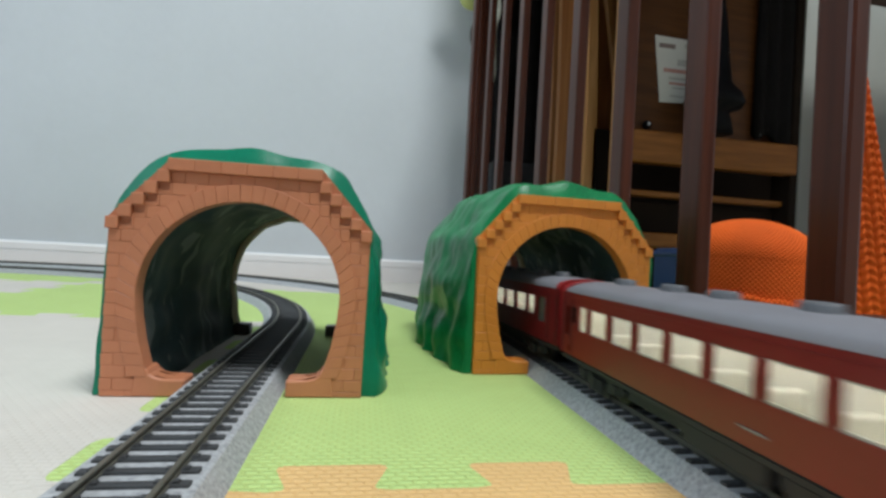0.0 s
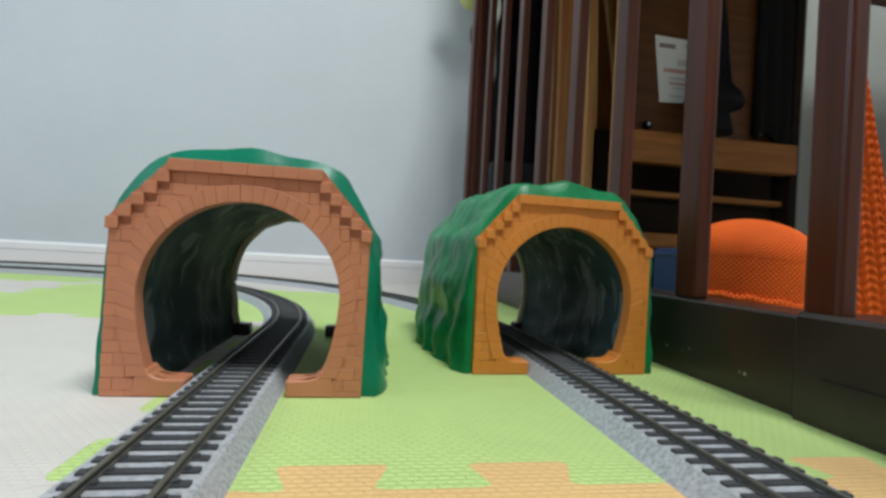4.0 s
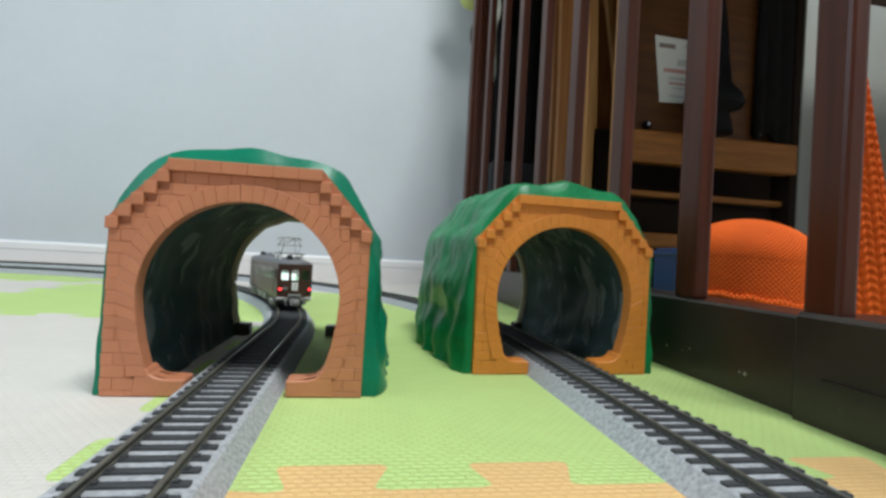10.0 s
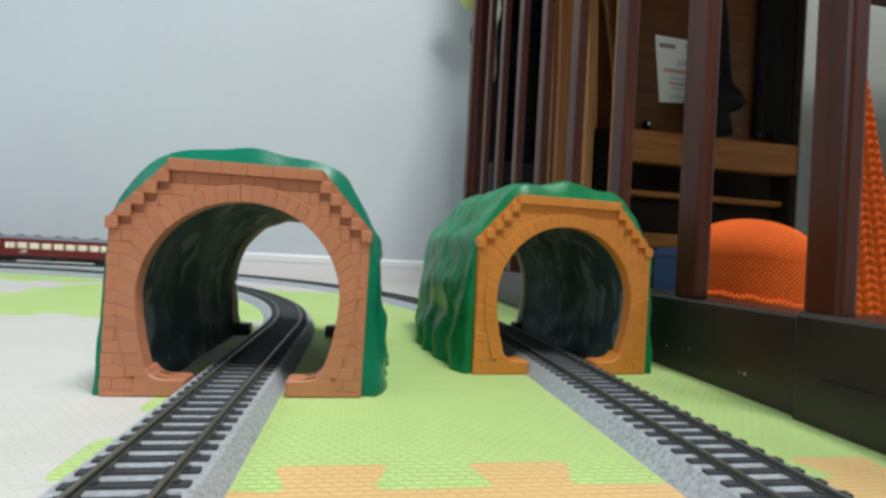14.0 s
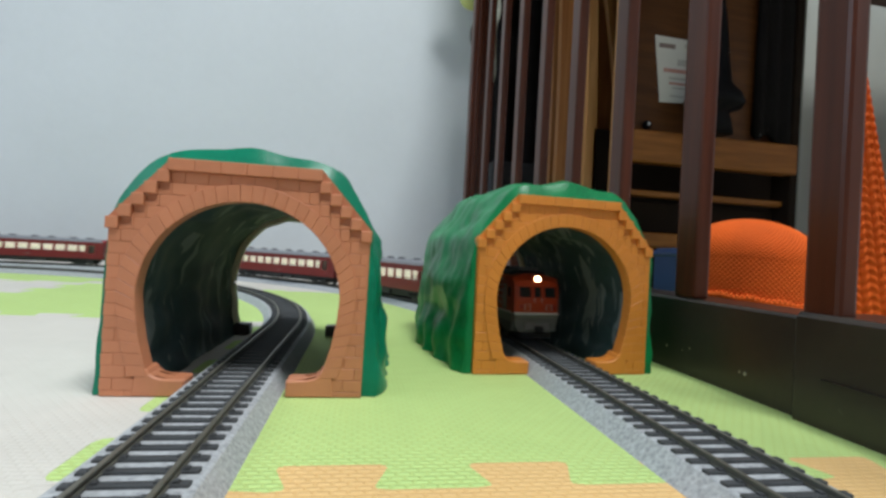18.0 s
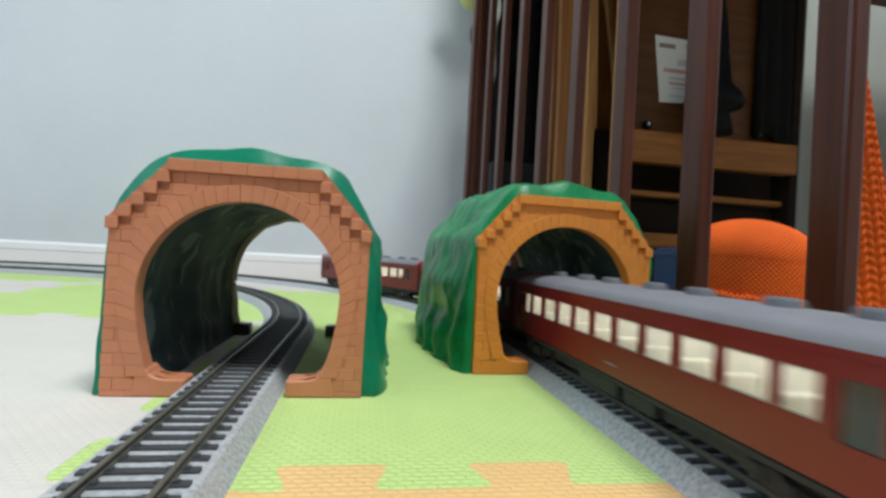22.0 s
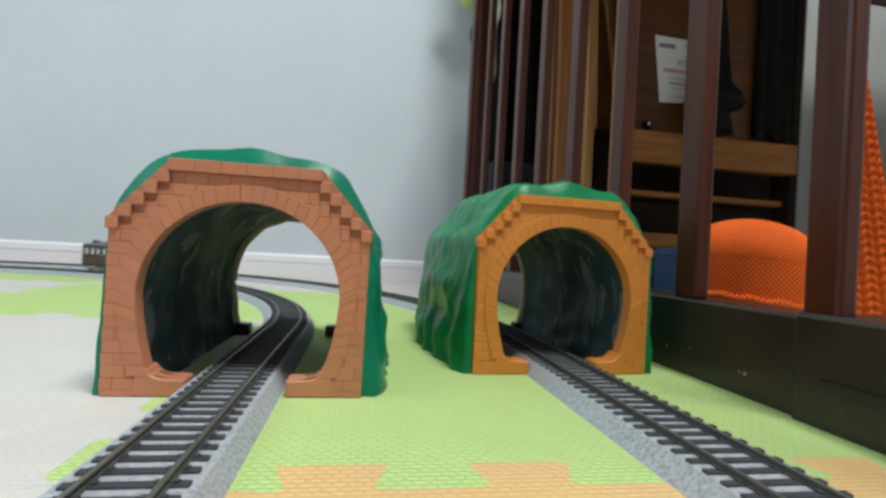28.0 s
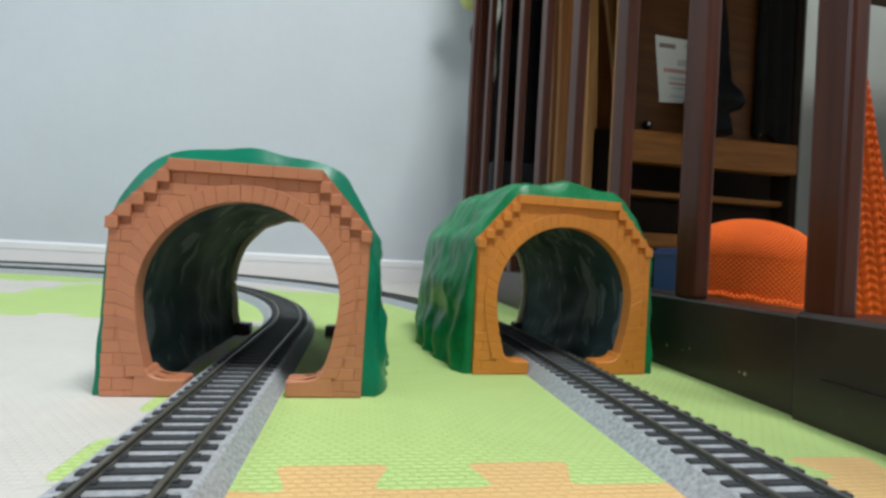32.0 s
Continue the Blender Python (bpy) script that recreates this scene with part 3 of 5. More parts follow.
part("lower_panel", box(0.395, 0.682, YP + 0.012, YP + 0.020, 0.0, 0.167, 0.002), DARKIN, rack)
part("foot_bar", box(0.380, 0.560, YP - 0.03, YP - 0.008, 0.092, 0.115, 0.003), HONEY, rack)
# right leg takes the near-black colour in place of shade
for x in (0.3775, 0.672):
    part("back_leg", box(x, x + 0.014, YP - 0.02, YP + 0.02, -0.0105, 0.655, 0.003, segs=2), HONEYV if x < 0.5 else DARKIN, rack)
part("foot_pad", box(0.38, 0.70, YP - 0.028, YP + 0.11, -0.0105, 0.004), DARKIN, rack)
lab = part("paper_label", prism([(0.4345, 0.427), (0.566, 0.4235), (0.574, 0.330), (0.4475, 0.3225)], "y", YP - 0.0012, YP - 0.0004), PAPER, rack, "white instruction label", m=None)
for x0, x1, z, h, ink in ((0.442, 0.470, 0.412, 0.007, INKDARK), (0.487, 0.540, 0.415, 0.005, INKGREY), (0.447, 0.500, 0.374, 0.006, INKRED), (0.472, 0.490, 0.388, 0.010, INKGREY), (0.455, 0.550, 0.362, 0.004, INKGREY), (0.455, 0.545, 0.354, 0.004, INKRED), (0.460, 0.540, 0.347, 0.003, INKGREY), (0.455, 0.500, 0.334, 0.003, INKGREY)):
    k = (0.412 - z) * 0.12
    part("print_bar", box(x0 + k, x1 + k, YP - 0.0017, YP - 0.0012, z - h / 2, z + h / 2), ink, lab)

# hanging black bell-shaped bag in front of the panel
bm = bmesh.new()
prof = [(0.006, 0.655), (0.012, 0.48), (0.022, 0.42), (0.027, 0.38), (0.034, 0.345), (0.054, 0.328), (0.060, 0.317), (0.056, 0.309), (0.028, 0.305), (0.034, 0.292), (0.040, 0.270)]
rings = []
for r, z in prof:
    rings.append([bm.verts.new((0.5085 + 0.74 * r * math.cos(t), YP - 0.045 + 0.6 * r * math.sin(t), z - 0.002)) for t in (2 * math.pi * k / 24 for k in range(24))])
for a, b in zip(rings, rings[1:]):
    for k in range(24):
        bm.faces.new((a[k], a[(k + 1) % 24], b[(k + 1) % 24], b[k]))
bm.faces.new(rings[0][::-1]), bm.faces.new(rings[-1])
tagged(part("hanging_horn", bm, BLACKRUB, smooth=True), "black rubber bell-shaped horn hanging before the brown panel", "toy")

# hanging cloth made wide and black to put shade on the panel's right side
bm = bmesh.new()
bmesh.ops.create_grid(bm, x_segments=20, y_segments=24, size=0.5)
for v in bm.verts:
    u, w = v.co.x, v.co.y
    low = 0.268 + 0.030 * noise.noise(Vector((u * 3, 4.0, 1.0))) - 0.05 * u
    v.co = Vector((0.648 + 0.075 * u, YP - 0.013 + 0.005 * math.sin(u * 19 + w), low + (w + 0.5) * (0.658 - low)))
geom = bmesh.ops.extrude_face_region(bm, geom=bm.faces[:])["geom"]
for v in geom:
    if isinstance(v, bmesh.types.BMVert):
        v.co.y += 0.006
tagged(part("shade_cloth", bm, BLACKCLOTH, smooth=True), "black cloth folds, widened to stand in for shade on the panel", "cloth")


def bent(label, y, th, left, right, material, top=0.655):
    """A bent upright board; its left and right edges bow as (x at the floor, at the middle, at the top)."""
    bm = bmesh.new()
    rows = []
    for k in range(25):
        f = k / 24
        x0, x1 = (p[0] * (1 - f) * (1 - 2 * f) + p[1] * 4 * f * (1 - f) + p[2] * f * (2 * f - 1) for p in (left, right))
        z = -0.0105 + (top + 0.0105) * f
        rows.append([bm.verts.new(v) for v in ((x0, y, z), (x1, y, z), (x1, y + th, z), (x0, y + th, z))])
    for a, b in zip(rows, rows[1:]):
        for k in range(4):
            bm.faces.new((a[k], a[(k + 1) % 4], b[(k + 1) % 4], b[k]))
    bm.faces.new(rows[0][::-1]), bm.faces.new(rows[-1])
    bmesh.ops.bevel(bm, geom=[e for e in bm.edges if abs(e.verts[0].co.z - e.verts[1].co.z) > 0.01], offset=0.003, segments=3, affect="EDGES")
    return tagged(part("bent_board", bm, material, smooth=False), label, "wooden board", "bent wooden boards")


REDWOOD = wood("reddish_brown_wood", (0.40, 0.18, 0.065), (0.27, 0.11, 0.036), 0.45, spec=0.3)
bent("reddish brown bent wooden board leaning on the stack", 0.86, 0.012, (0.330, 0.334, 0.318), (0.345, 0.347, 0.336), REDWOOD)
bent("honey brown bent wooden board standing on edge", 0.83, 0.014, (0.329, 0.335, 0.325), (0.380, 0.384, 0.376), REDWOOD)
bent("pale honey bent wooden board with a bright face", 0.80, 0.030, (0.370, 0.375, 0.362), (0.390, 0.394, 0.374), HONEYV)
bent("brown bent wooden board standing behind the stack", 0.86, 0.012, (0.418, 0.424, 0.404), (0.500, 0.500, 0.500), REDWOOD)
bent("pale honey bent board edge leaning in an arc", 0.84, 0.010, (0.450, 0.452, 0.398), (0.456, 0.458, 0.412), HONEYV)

tagged(part("pale_post", prism([(0.764, -0.0105), (0.786, -0.0105), (0.785, 0.140), (0.786, 0.655), (0.747, 0.655), (0.766, 0.140)], "y", 0.775, 0.80, 0.002), mat("grey_green_paint", (0.16, 0.175, 0.155), 0.6, vary=0.06, scale=30)), "pale grey green post standing behind the chair", "post")

# black garment bag hanging against the wall
bm = bmesh.new()
bmesh.ops.create_grid(bm, x_segments=24, y_segments=40, size=0.5)
for v in bm.verts:
    u, w = v.co.x, v.co.y
    z = 0.27 + (w + 0.5) * 0.85
    v.co = Vector((0.36 + u * 0.20, 1.07 - 0.03 * math.cos(u * math.pi) + 0.012 * math.sin(u * 23 + 2 * w), z))
geom = bmesh.ops.extrude_face_region(bm, geom=bm.faces[:])["geom"]
for v in geom:
    if isinstance(v, bmesh.types.BMVert):
        v.co.y += 0.03 + 0.02
tagged(part("garment_bag", bm, BLACKCLOTH, smooth=True), "black cloth bag leaning against the wall in folds", "bag")
tagged(part("storage_box", box(0.262, 0.50, 1.00, 1.115, -0.0105, 0.27, 0.006, segs=2), mat("charcoal_card", (0.02, 0.02, 0.023), 0.8, vary=0.2, scale=10)), "charcoal storage box beneath a black bag", "box")
bm = bmesh.new()
for cx, cz, r in ((0.205, 0.625, 0.030), (0.232, 0.640, 0.035), (0.18, 0.66, 0.032)):
    own = bmesh.new()
    bmesh.ops.create_uvsphere(own, u_segments=20, v_segments=12, radius=r, matrix=Matrix.Translation((cx, 1.03, cz)) @ Matrix.Diagonal((1, 0.45, 1, 1)))
    merge(bm, own)
tagged(part("felt_flower", bm, LEAFY, smooth=True), "pale yellow green felt flower hung on the bed corner", "decoration")
bm = box(0.335, 0.372, 0.475, 0.52, -0.0105, 0.086, 0.004, segs=2)
box(0.333, 0.374, 0.473, 0.522, 0.076, 0.083, 0.002, bm=bm)
tagged(part("blue_box", bm, BLUEP), "small blue plastic box with a rim", "box")
bm = box(0.30, 0.95, 0.20, 1.05, -0.0105, -0.002, 0.002)
tagged(part("dark_mat", bm, BLACKCLOTH), "black cloth spread on the floor behind the slats", "cloth")


# ---- pale scarf between the dark bags, crumbs on the mats ----
PALECLOTH = mat("pale_grey_cloth", (0.36, 0.38, 0.33), 0.9, vary=0.35, scale=60, bump=0.3, bump_scale=300, spec=0.1)
for x, z0, z1, w in ((0.253, 0.435, 0.66, 0.016), (0.216, 0.38, 0.56, 0.011)):
    bm = bmesh.new()
    rows = []
    for k in range(17):
        f = k / 16
        ww = w * (0.35 + 0.65 * f) * (1 + 0.2 * math.sin(k * 1.3))
        o = 0.003 * math.sin(k * 0.7)
        rows.append([bm.verts.new((x + o + dx * ww, 1.0 + dy, z0 + (z1 - z0) * f)) for dx, dy in ((-0.5, 0), (0.1, -0.004), (0.5, 0), (0.5, 0.003), (-0.5, 0.003))])
    for a, b in zip(rows, rows[1:]):
        for k in range(5):
            bm.faces.new((a[k], a[(k + 1) % 5], b[(k + 1) % 5], b[k]))
    bm.faces.new(rows[0][::-1]), bm.faces.new(rows[-1])
    tagged(part("pale_scarf", bm, PALECLOTH, smooth=True), "pale grey patterned scarf end hanging before black bags", "scarf", "hanging scarf ends")

# ---- orange knitted covers ----
KNIT = mat("orange_knit", (0.62, 0.100, 0.011), 0.8, vary=0.12, scale=30, spec=0.2)


def knit_sheet(name, label, fn, nu, nv, bump, holes=False):
    """A knitted cloth: rows of staggered raised loops, each loop a small mound in the sheet."""
    bm = bmesh.new()
    per = 6 if holes else 8
    U, V = nu * per, nv * per
    grid = []
    for j in range(V + 1):
        row = []
        for i in range(U + 1):
            u, v = i / U, j / V
            p, n = fn(u, v)
            a, b = u * nu * math.pi * 2, v * nv * math.pi * 2
            if holes:
                h = -max(0.0, math.cos(a) * math.cos(b)) ** 1.3
            else:
                f = abs(u * nu % 1 - 0.5) * 2
                h = abs(math.sin(math.pi * (v * nv + 0.9 * f))) ** 0.6 * (1 - f ** 3) * (1 - 0.7 * (1 - f) ** 4)
            row.append(bm.verts.new(p + n * bump * h))
        grid.append(row)
    for j in range(V):
        for i in range(U):
            bm.faces.new((grid[j][i], grid[j][i + 1], grid[j + 1][i + 1], grid[j + 1][i]))
    return tagged(part(name, bm, KNIT, smooth=True), label, "knit cover", "orange knitted covers")


PX, PY, PR, PZ = 0.2970, 0.3350, 0.0470, 0.0735


def roll(u, v):
    """Outer skin of the pouf: upright sides that turn over into a broad, slightly tilted dome."""
    t = math.pi * (0.70 + 1.25 * u)
    if v < 0.55:
        k, z, up = 1.0 + 0.015 * math.sin(v * 6), -0.003 + (PZ + 0.003) * v / 0.55, 0.1
    else:
        f = (v - 0.55) / 0.45 * math.pi / 2
        k, z, up = math.cos(f), PZ + 0.0320 * math.sin(f), math.sin(f)
    n = Vector((math.cos(t) * (1 - up), math.sin(t) * (1 - up), up + 0.05)).normalized()
    x = PR * k * math.cos(t)
    return Vector((PX + x, PY + PR * k * math.sin(t), max(-0.003, z - 0.05 * x * min(1.0, max(0.0, z / PZ))))), n


pouf = knit_sheet("knit_pouf", "orange honeycomb knitted pouf with a domed top", roll, 54, 40, 0.0014, True)

hem = []
for k in range(61):
    t = math.pi * (1.02 + 0.62 * k / 60)
    hem.append(Vector((PX + (PR + 0.0020) * math.cos(t), PY + (PR + 0.0020) * math.sin(t), 0.0478 - 0.0085 * (k / 60) ** 1.5 + 0.0006 * math.sin(k * 0.55))))
bm = tube(hem, 0.0020, 8)
for k in range(60):
    own = bmesh.new()
    bmesh.ops.create_icosphere(own, subdivisions=1, radius=0.0021, matrix=Matrix.Translation(hem[k] + Vector((0, -0.0004, 0.0012 * (-1) ** k))) @ Matrix.Diagonal((0.7, 1, 1, 1)))
    merge(bm, own)
part("hem", bm, KNIT, pouf, "looser stitched hem", smooth=True)


def drape(u, v):
    z = -0.008 + 0.222 * v
    left = 0.244 - 0.004 * v
    right = 0.2530 + (0.214 - z) * 0.27
    x = left + (right - left) * u
    return Vector((x, 0.224 + 0.003 * math.sin(u * 6), z)), Vector((-0.2, -1, 0)).normalized()


knit_sheet("knit_blanket", "orange knitted blanket hanging in a long point beside the post", drape, 6, 46, 0.0026)

# ---- model trains ----
REDP = mat("red_coach_paint", (0.155, 0.012, 0.012), 0.30, vary=0.07, scale=60, spec=0.5)
REDBRIGHT = mat("bright_red_end_paint", (0.30, 0.022, 0.024), 0.35, vary=0.06, scale=60)
ORANGEP = mat("vermilion_loco_paint", (0.46, 0.050, 0.012), 0.35, vary=0.06, scale=60)
BROWNP = mat("dark_brown_train_paint", (0.072, 0.036, 0.026), 0.34, vary=0.1, scale=60)
ROOFG = mat("grey_roof_paint", (0.19, 0.19, 0.21), 0.6, vary=0.08, scale=80)
ROOFD = mat("dark_roof_paint", (0.115, 0.12, 0.13), 0.55, vary=0.15, scale=80)
ROOFK = mat("black_roof_paint", (0.022, 0.022, 0.027), 0.5, vary=0.2, scale=80)
UNDER = mat("black_underframe", (0.017, 0.018, 0.018), 0.7, vary=0.25, scale=90)
UNDERG = mat("weathered_grey_underframe", (0.20, 0.195, 0.185), 0.6, vary=0.25, scale=90)
SKIRTD = mat("dull_grey_skirt", (0.15, 0.155, 0.14), 0.55, vary=0.12, scale=70)
SKIRT = mat("pale_grey_band", (0.235, 0.255, 0.20), 0.5, vary=0.07, scale=70)
CREAMIN = mat("cream_interior", (0.72, 0.70, 0.61), 0.7, vary=0.08, scale=150)
SEATB = mat("dull_blue_seat", (0.20, 0.22, 0.26), 0.8, vary=0.1, scale=90)
SEATG = mat("pale_green_moulded_seat", (0.40, 0.60, 0.38), 0.6, vary=0.08, scale=90)
STRIP = mat("interior_light_strip", (1.0, 0.97, 0.90), 0.5, vary=0.0, emit=5.5)
STRIPW = mat("cool_interior_light_strip", (0.86, 1.0, 0.96), 0.5, vary=0.0, emit=5.0)
# glow added in the cab to stand for the reflection on its end windows
CABGLOW = mat("bluish_cab_glow", (0.82, 0.93, 1.0), 0.5, vary=0.0, emit=13.0)
HEADL = mat("headlamp_glow", (1.0, 0.80, 0.48), 0.3, vary=0.0, emit=12.0)
TAILR = mat("red_tail_lamp", (1.0, 0.03, 0.04), 0.3, vary=0.0, emit=4.5)
CHROME = mat("silver_fitting", (0.55, 0.55, 0.55), 0.35, 0.7, vary=0.1)
WHITEP = mat("white_marking", (0.78, 0.78, 0.76), 0.6, vary=0.04)
GLASSD = mat("dark_cab_glass", (0.016, 0.020, 0.024), 0.12, vary=0.1, spec=0.35)
LOUVRE = mat("grey_green_louvre", (0.25, 0.265, 0.20), 0.5, vary=0.1, scale=200)
WHEEL = mat("dark_wheel_steel", (0.06, 0.055, 0.05), 0.4, 0.8, vary=0.2)


def pane_material():
    m = mat("window_glass", (0.92, 0.96, 0.95), 0.03, vary=0.0, trans=1.0)
    m.node_tree.nodes["Principled BSDF"].inputs["IOR"].default_value = 1.15
    return m


GLASS = pane_material()


def side_wall(x, y0, y1, z0, z1, holes, th):
    """A side wall plate from y0 to y1 with rectangular openings (yc, width, low, high)."""
    bm = bmesh.new()
    s = 1 if x > 0 else -1
    xa, xb = sorted((x, x - s * th))
    holes = sorted(holes)
    prev = y0
    for yc, w, lo, hi in holes:
        box(xa, xb, prev, yc - w / 2, z0, z1, bm=bm)
        box(xa, xb, yc - w / 2, yc + w / 2, z0, lo, bm=bm)
        box(xa, xb, yc - w / 2, yc + w / 2, hi, z1, bm=bm)
        prev = yc + w / 2
    box(xa, xb, prev, y1, z0, z1, bm=bm)
    bmesh.ops.remove_doubles(bm, verts=bm.verts, dist=1e-6)
    return bm


def roof_mesh(half, L, z0, rise, n=12, ends=0.006):
    bm = bmesh.new()
    prof = []
    for k in range(n + 1):
        t = math.pi * k / n
        prof.append((half * math.cos(t), z0 + rise * math.sin(t) ** 0.75))
    ys = [-L / 2, -L / 2 + ends * 0.4, -L / 2 + ends, L / 2 - ends, L / 2 - ends * 0.4, L / 2]
    sc = [0.55, 0.85, 1, 1, 0.85, 0.55]
    rows = [[bm.verts.new((x * (0.985 if f < 1 else 1), y, z0 + (z - z0) * f)) for x, z in prof] for y, f in zip(ys, sc)]
    for a, b in zip(rows, rows[1:]):
        for k in range(n):
            bm.faces.new((a[k], a[k + 1], b[k + 1], b[k]))
    bm.faces.new(rows[0]), bm.faces.new(rows[-1][::-1])
    return bm


def bogie(parent, y, wb, material, wheel_r=0.0054):
    """A truck with two axles; its side frames, springs and wheels are parts of it."""
    b = new("bogie")
    b.parent, b.location = parent, (0, y, 0)
    b.empty_display_size = 0.005
    z = RAILZ + wheel_r
    bm = box(-0.011, 0.011, -0.005, 0.005, z, z + 0.006)
    for s in (-1, 1):
        prism([(-wb / 2 - 0.007, z + 0.001), (-wb / 2 - 0.004, z + 0.0035), (-0.007, z + 0.0020), (-0.004, z - 0.0035), (0.004, z - 0.0035), (0.007, z + 0.0020), (wb / 2 + 0.004, z + 0.0035), (wb / 2 + 0.007, z + 0.001), (wb / 2 + 0.004, z - 0.0020), (wb / 2 - 0.004, z - 0.0020), (0.006, z - 0.0045), (-0.006, z - 0.0045), (-wb / 2 + 0.004, z - 0.0020), (-wb / 2 - 0.004, z - 0.0020)], "x", s * 0.0118, s * 0.0138, bm=bm)
        for o in (-1, 1):
            box(s * 0.0135, s * 0.0152, o * wb / 2 - 0.0022, o * wb / 2 + 0.0022, z - 0.0018, z + 0.0022, 0.0004, bm=bm)
            cyl(0.0016, 0.005, pose(s * 0.0145, o * 0.0028, z - 0.001), 10, bm=bm)
    part("side_frame", bm, material, b)
    for o in (-1, 1):
        bm = cyl(0.0012, 0.020, pose(0, o * wb / 2, z, 0, 90, 0), 8)
        for s in (-1, 1):
            cyl(wheel_r, 0.0028, pose(s * 0.0090, o * wb / 2, z + 0.0001, 0, 90, 0), 20, bm=bm)
        part("wheelset", bm, WHEEL, b)
    return b


def coupler(parent, y, s, z, material):
    bm = box(-0.0015, 0.0015, min(y, y + s * 0.006), max(y, y + s * 0.006), z - 0.001, z + 0.001)
    box(-0.003, 0.003, min(y + s * 0.0035, y + s * 0.006), max(y + s * 0.0035, y + s * 0.006), z - 0.002, z + 0.002, 0.0005, bm=bm)
    part("coupler", bm, material, parent)


COACH_L, HALF = 0.2440, 0.0172
Z_SILL, Z_GUT = 0.0210, 0.0507


def coach(label, mark, long_row):
    c = thing("passenger_coach", label, "model train", "red passenger coaches")
    L = COACH_L
    holes = []
    for k in range(8):
        holes.append((0.0702 - 0.0193 * k, 0.0153, 0.0336, 0.0446))
    holes += [(0.0858, 0.0101, 0.0336, 0.0446), (0.1005, 0.0095, 0.0310, 0.0446), (-0.1145, 0.0044, 0.0300, 0.0440)]
    holes += [(-0.0840, 0.0147, 0.0336, 0.0446), (-0.0988, 0.0084, 0.0336, 0.0446), (-0.1080, 0.0052, 0.0362, 0.0440)] if long_row else [(-0.0838, 0.0072, 0.0372, 0.0444), (-0.0985, 0.0088, 0.0336, 0.0444)]
    rear = -0.1042 if long_row else -0.0775
    for s in (-1, 1):
        wall = part("side_wall", side_wall(s * HALF, -L / 2, L / 2, Z_SILL, Z_GUT, holes, 0.0012), REDP, c)
        part("belt_rail", box(s * HALF - 0.0002, s * HALF + 0.0002, -L / 2, L / 2, 0.0482, 0.0486), REDP, wall)
        for yc, w, lo, hi in holes:
            x = s * (HALF - 0.0007)
            part("window_pane", box(x - 0.0002, x + 0.0002, yc - w / 2, yc + w / 2, lo, hi), GLASS, wall)
            if w > 0.0099:
                bm = bmesh.new()
                for z in (lo + 0.0003, hi - 0.0003):
                    box(s * (HALF - 0.0010), s * (HALF - 0.0003), yc - w / 2, yc + w / 2, z - 0.0003, z + 0.0003, bm=bm)
                part("window_frame", bm, CHROME, wall)
        for y in (-0.1145, 0.1148):
            bm = bmesh.new()
            for o in (-0.0050, 0.0050):
                box(s * HALF - 0.00025, s * HALF + 0.00025, y + o - 0.0002, y + o + 0.0002, 0.022, 0.0475, bm=bm)
            part("door_joint", bm, UNDER, wall)
    for s in (-1, 1):
        y = s * L / 2
        lights = (-0.0095, 0.0095) if mark or s < 0 else ()
        bm = side_wall(1, -HALF, HALF, Z_SILL, Z_GUT, [(o, 0.008, 0.0345, 0.0435) for o in lights], 0.0012)
        for v in bm.verts:
            v.co = Vector((v.co.y, y - s * (1 - v.co.x), v.co.z))
        end = part("end_wall", bm, REDBRIGHT, c, "bright red end wall")
        for o in lights:
            part("end_window", box(o - 0.004, o + 0.004, y - s * 0.0008, y - s * 0.0004, 0.0345, 0.0435), GLASSD, end)
        part("gangway", box(-0.0050, 0.0050, min(y, y + s * 0.0022), max(y, y + s * 0.0022), 0.0215, 0.0475, 0.0005), UNDERG if mark and s > 0 else UNDER, end)
        part("lamp", cyl(0.0012, 0.001, pose(-0.0125, y + s * 0.0004, 0.0275, 90, 0, 0), 10), CHROME, end)
        part("lamp", cyl(0.0012, 0.001, pose(0.0125, y + s * 0.0004, 0.0275, 90, 0, 0), 10), CHROME, end)
        part("end_dome", prism([(HALF * math.cos(math.pi * k / 12), Z_GUT + 0.0056 * math.sin(math.pi * k / 12) ** 0.75) for k in range(13)], "y", y - s * 0.005, y - s * 0.0003), REDBRIGHT, end)
        coupler(c, y, s, RAILZ + 0.0075, UNDER)
    roof = part("roof", roof_mesh(HALF + 0.0003, L - 0.008, Z_GUT, 0.0058), ROOFG, c, "matt grey curved roof", smooth=True)
    for k in range(7):
        y = -0.0930 + 0.0305 * k + (0.004 if k % 2 else 0)
        part("roof_ventilator", cyl(0.0048, 0.0030, Matrix.Translation((0, y, 0.0574)) @ Matrix.Diagonal((0.9, 1.35, 1, 1)), 20, 0.0040, bevel=0.0007), ROOFD, roof)
    bm = box(-0.016, 0.016, -L / 2 + 0.002, L / 2 - 0.002, Z_SILL - 0.0012, Z_SILL + 0.0005)
    part("floor_pan", bm, UNDER, c)
    part("solebar", box(-0.0165, 0.0165, -L / 2 + 0.001, L / 2 - 0.001, Z_SILL - 0.0026, Z_SILL - 0.0010), UNDER, c)
